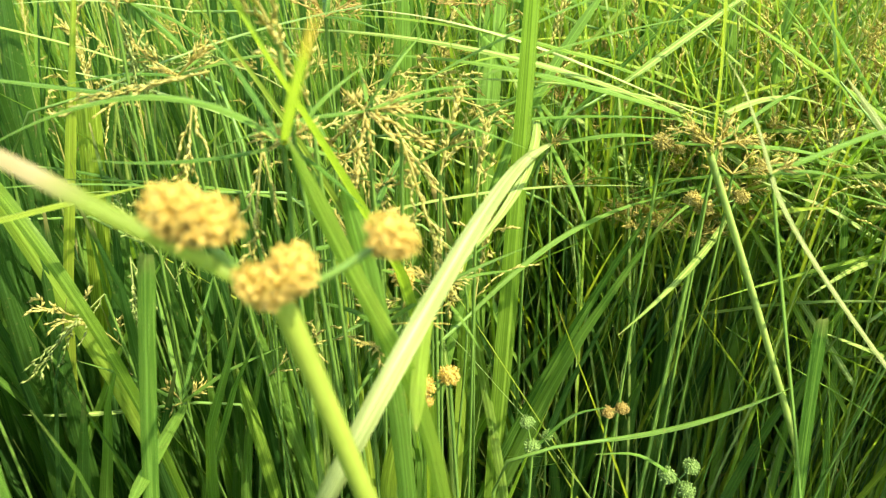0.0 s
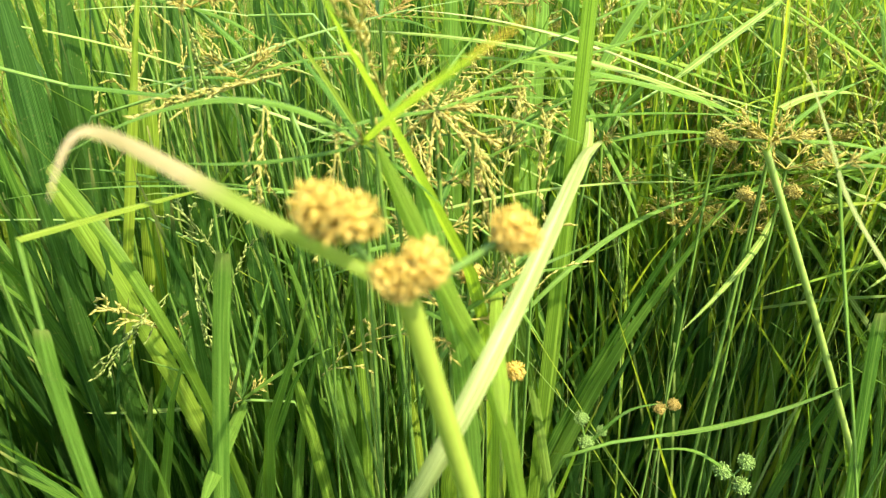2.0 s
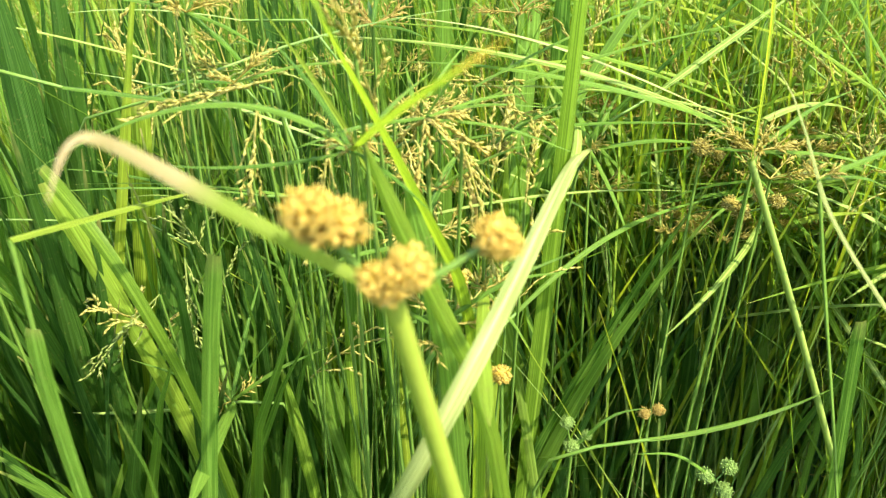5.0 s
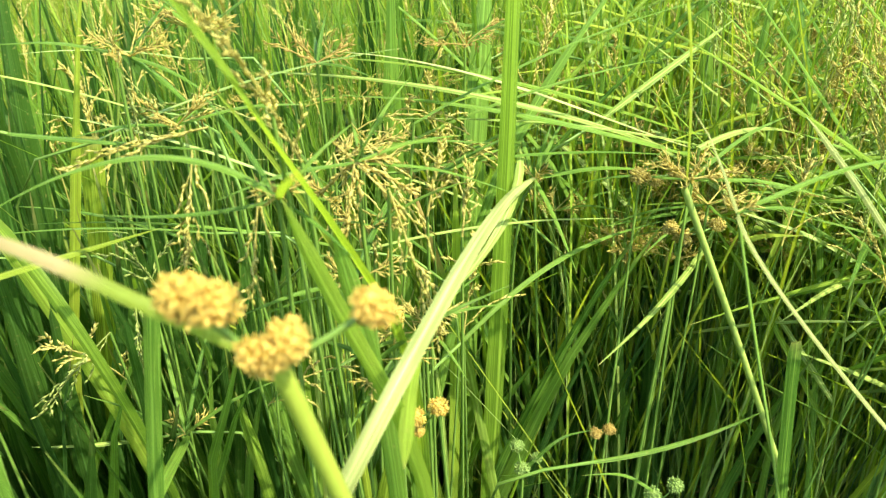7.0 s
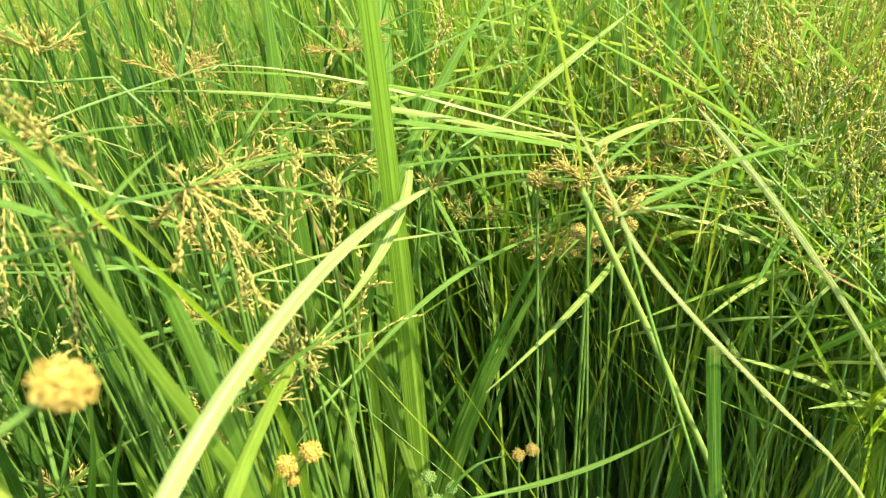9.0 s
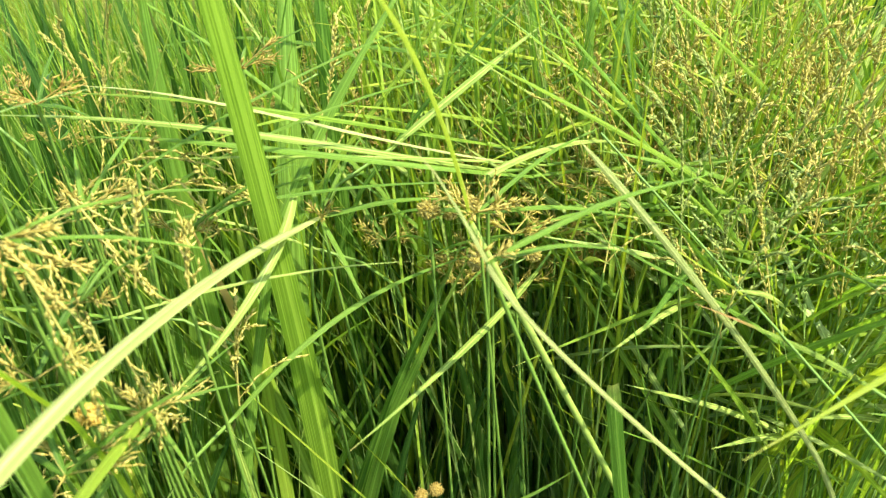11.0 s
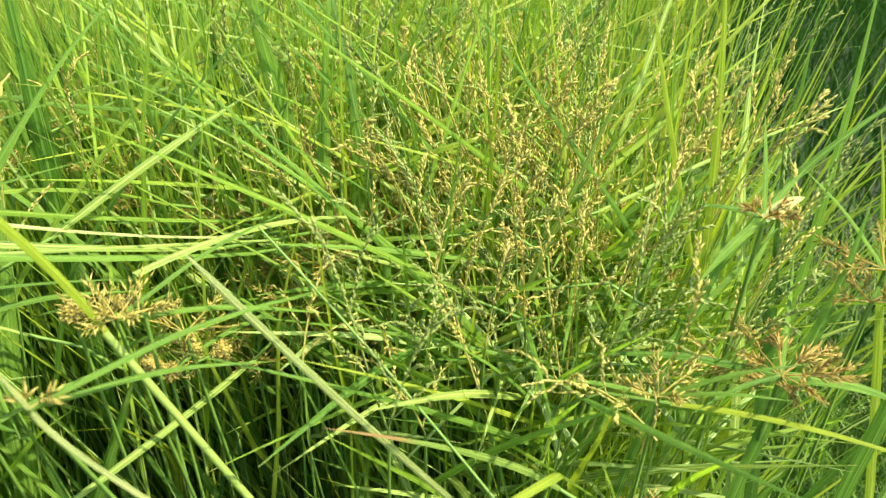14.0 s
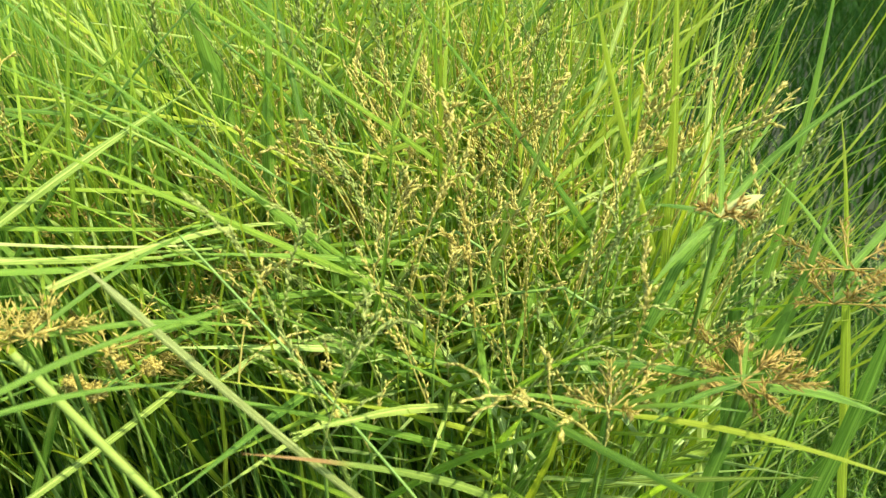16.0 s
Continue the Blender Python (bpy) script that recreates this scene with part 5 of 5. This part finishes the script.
for k, (node, sprays, mat) in enumerate([
        ((-0.147, 0.40, 0.762), 6, spike_gold), ((-0.141, 0.45, 0.807), 6, spike_gold), ((-0.074, 0.47, 0.783), 5, spike_brown), ((-0.044, 0.42, 0.737), 4, spike_gold),
        ((-0.060, 0.38, 0.721), 3, spike_gold), ((-0.032, 0.36, 0.712), 3, spike_gold), ((-0.003, 0.44, 0.709), 4, spike_gold), ((0.027, 0.55, 0.780), 5, spike_brown),
        ((-0.040, 0.32, 0.698), 3, spike_gold), ((-0.030, 0.30, 0.662), 4, spike_gold), ((0.431, 0.36, 0.662), 7, spike_gold), ((0.569, 0.38, 0.688), 7, spike_brown)]):
    rng = np.random.default_rng(400 + k)
    arms = [(np.array(node) + np.array([math.cos(a), math.sin(a) * 0.6, rng.uniform(-0.1, 0.6)]) * rng.uniform(0.05, 0.09), 0.0028) for a in rng.uniform(0, 6.28, 3)]
    sedge(node, (node[0] + rng.uniform(-0.02, 0.02), node[1] + 0.09), arms, sprays, GOLD, seed=420 + k, spray_mat=mat, spray_length=rng.uniform(0.022, 0.032), grains=20)
for k in range(5):
    rng = np.random.default_rng(450 + k)
    top = np.array([rng.uniform(-0.03, 0.03), rng.uniform(-0.03, 0.03), 0.62 + 0.025 * k])
    arms = [(top + np.array([math.cos(a), math.sin(a), rng.uniform(-0.1, 0.7)]) * rng.uniform(0.06, 0.12), 0.003) for a in rng.uniform(0, 6.28, 3)]
    spread(sedge(top, (0, 0), arms, 6, "sedge with a golden flower cluster among the grass", seed=460 + k, spray_length=0.036, grains=20, spray_mat=spike_brown if k == 2 else spike_gold),
           spots(470 + k, 20, (-0.3 if k > 2 else 0.1, 1.0), (0.54 + 0.05 * k, 0.85 + 0.1 * k), lambda x, y: in_stand(x + 0.16, y)))
for k in range(4):
    rng = np.random.default_rng(480 + k)
    top = np.array([rng.uniform(-0.03, 0.03), rng.uniform(-0.03, 0.03), 0.59 + 0.038 * k])
    arms = [(top + np.array([math.cos(a), math.sin(a), rng.uniform(-0.1, 0.5)]) * rng.uniform(0.05, 0.10), 0.0026) for a in rng.uniform(0, 6.28, 3)]
    spread(sedge(top, (0, 0), arms, 8, "sedge with a dense golden brown flower cluster", seed=490 + k, spray_length=0.034, grains=24),
           spots(500 + k, 17, (0.14, 0.60), (0.52 + 0.03 * k, 0.70 + 0.08 * k), in_stand))
round_sedge((0.003, 0.2943, 0.6361), (0.03, 0.42), [((0.003, 0.2943, 0.6361), 0.0055), ((-0.009, 0.2936, 0.6301), 0.0055), ((-0.008, 0.2956, 0.6198), 0.004)], "sedge with small round golden heads", head_gold, 21)
round_sedge((-0.02, 0.3141, 0.6812), (-0.02, 0.42), [((-0.02, 0.3141, 0.6812), 0.006)], "sedge with one round golden head", head_gold, 22)
round_sedge((0.06, 0.3752, 0.517), (0.07, 0.45), [((0.06, 0.3755, 0.5189), 0.006), ((0.056, 0.3793, 0.5366), 0.005), ((0.07, 0.3783, 0.5267), 0.004)], "young sedge with pale green heads", head_green, 23, bracts=[((0.11, 0.3806, 0.5486), 0.0025)])
round_sedge((0.158, 0.3654, 0.4999), (0.17, 0.45), [((0.15, 0.3657, 0.5029), 0.006), ((0.165, 0.3665, 0.5098), 0.006), ((0.162, 0.3599, 0.4954), 0.006)], "young sedge with pale green heads", head_green, 24, bracts=[((0.1, 0.3675, 0.5198), 0.0025)])
round_sedge((0.12, 0.4172, 0.5146), (0.13, 0.50), [((0.12, 0.4172, 0.5146), 0.005), ((0.13, 0.4175, 0.5175), 0.005)], "young sedge with small brown heads", spike_brown, 25)


# ---- flowering grasses in front ----
def placed_panicle(foot, root, way, length, mat, label, seed, branches=7, grains=17, droop=0.8, open_=0.5):
    rng = np.random.default_rng(seed)
    loc = np.array([root[0], root[1], 0.0])
    foot = np.asarray(foot, float)
    ob = thing("flowering_grass_plant", loc, label, "grass", "flowering grasses")
    part("culm", stem_geo(curved([(root[0], root[1], -0.02), (root[0] * 0.6 + foot[0] * 0.4, root[1] * 0.6 + foot[1] * 0.4, foot[2] * 0.55), foot], 14) - loc, 0.0014, 0.0009, 4), stem_green, ob)
    part("panicle", panicle_geo(rng, foot - loc, way, length, branches, grains, droop, open_, 0.0040, 0.22), mat, ob)
    return ob


DROOP = "grass plant with a drooping golden seed head"
for k, (foot, root, way, length, droop) in enumerate([
        ((0.291, 0.3712, 0.6602), (0.28, 0.46), (0.25, -0.1, 1), 0.11, 0.6), ((0.317, 0.4177, 0.615), (0.32, 0.50), (-0.3, 0, 1), 0.11, 0.7),
        ((0.34, 0.4858, 0.6883), (0.36, 0.56), (0.2, 0, 1), 0.10, 0.8), ((0.427, 0.3502, 0.6423), (0.43, 0.45), (-0.5, 0, 0.8), 0.12, 0.9),
        ((0.4, 0.401, 0.647), (0.39, 0.50), (0.5, -0.1, 0.8), 0.12, 0.8), ((0.36, 0.4418, 0.6527), (0.35, 0.53), (0.1, -0.1, 1), 0.11, 0.7),
        ((0.45, 0.4528, 0.6616), (0.46, 0.54), (-0.3, 0.1, 1), 0.12, 0.7), ((0.25, 0.4517, 0.6517), (0.24, 0.55), (0.2, 0.2, 1), 0.11, 0.9),
        ((-0.1, 0.4512, 0.7422), (-0.08, 0.54), (-0.7, 0.0, 0.5), 0.11, 1.1), ((-0.06, 0.4601, 0.7313), (-0.07, 0.55), (0.6, 0, 0.6), 0.10, 1.3),
        ((-0.03, 0.4491, 0.7224), (-0.05, 0.54), (0.5, 0, 0.5), 0.09, 1.6), ((0, 0.4659, 0.6904), (0.01, 0.55), (0.3, 0, 0.7), 0.09, 1.4),
        ((-0.18, 0.4277, 0.614), (-0.17, 0.52), (-0.3, 0, 0.9), 0.09, 0.6), ((-0.21, 0.3947, 0.5873), (-0.2, 0.5), (-0.4, -0.2, 0.8), 0.08, 0.8),
        ((-0.12, 0.4015, 0.5564), (-0.11, 0.50), (0.5, 0, 0.6), 0.09, 0.8), ((0.02, 0.3978, 0.6171), (0.03, 0.5), (0.1, 0, 1), 0.09, 0.7)]):
    placed_panicle(foot, root, way, length, seed_gold if k % 4 else seed_green, DROOP, 200 + k, droop=droop)

# dense seed heads that nod among the leaves
for k, (foot, tip, root, droop) in enumerate([
        ((-0.108, 0.335, 0.778), (-0.169, 0.33, 0.767), (-0.06, 0.42), 0.15), ((-0.116, 0.33, 0.768), (-0.12, 0.31, 0.722), (-0.09, 0.42), 0.0),
        ((-0.073, 0.40, 0.729), (-0.031, 0.42, 0.750), (-0.09, 0.47), 0.5), ((-0.055, 0.385, 0.748), (-0.033, 0.36, 0.702), (-0.07, 0.46), 0.0),
        ((-0.04, 0.40, 0.752), (-0.010, 0.38, 0.715), (-0.05, 0.47), 0.2),
        ((-0.166, 0.38, 0.799), (-0.167, 0.40, 0.758), (-0.20, 0.45), 0.1),
        ((-0.20, 0.37, 0.64), (-0.235, 0.35, 0.61), (-0.19, 0.45), 0.3), ((-0.185, 0.38, 0.66), (-0.18, 0.36, 0.62), (-0.18, 0.46), 0.2)]):
    way = np.array(tip) - np.array(foot)
    placed_panicle(foot, root, way, float(np.linalg.norm(way)) * 1.1, seed_green if k > 4 else seed_gold, "grass plant with a dense nodding golden seed head", 300 + k, branches=7, grains=9, droop=droop, open_=0.28)

# the golden cluster that hangs beside the slanting leaves, and the seed heads round it
gold = sedge((-0.035, 0.318, 0.764), (-0.02, 0.40), [((-0.10, 0.30, 0.752), 0.0026), ((0.02, 0.335, 0.772), 0.0022), ((0.045, 0.35, 0.735), 0.0022), ((-0.01, 0.30, 0.80), 0.0030)], 2,
             "sedge with hanging golden brown spikes", seed=31, spray_length=0.020, grains=16, spray_mat=spike_gold)
rng = np.random.default_rng(32)
for a, length, drop in ((0.2, 0.028, 0.9), (1.0, 0.020, 0.5), (2.6, 0.022, 1.1), (4.6, 0.026, 1.2), (5.5, 0.028, 1.0)):
    part("flower_spike", panicle_geo(rng, np.array((-0.035, 0.318, 0.764)) - (-0.02, 0.40, 0.0), (math.cos(a), math.sin(a) * 0.6, 0.5 - drop), length, 2, 9, drop * 0.5, 0.25, 0.0042, 0.24), spike_gold, gold)
for k, (foot, tip, root) in enumerate([
        ((-0.018, 0.30, 0.757), (-0.003, 0.292, 0.712), (-0.03, 0.38)), ((-0.0013, 0.351, 0.7215), (0.0068, 0.356, 0.764), (0.0, 0.43)), ((0.018, 0.36, 0.705), (0.022, 0.365, 0.745), (0.02, 0.44)),
        ((-0.0538, 0.285, 0.7754), (-0.0600, 0.255, 0.8155), (-0.03, 0.36)), ((-0.0585, 0.26, 0.806), (-0.0656, 0.225, 0.8463), (-0.04, 0.37)), ((-0.005, 0.33, 0.70), (0.004, 0.325, 0.668), (-0.01, 0.41)),
        ((-0.078, 0.30, 0.757), (-0.084, 0.29, 0.715), (-0.07, 0.38))]):
    way = np.array(tip) - np.array(foot)
    placed_panicle(foot, root, way, float(np.linalg.norm(way)) * 1.1, seed_gold, "grass plant with a dense golden seed head", 330 + k, branches=5, grains=8, droop=0.2, open_=0.22)
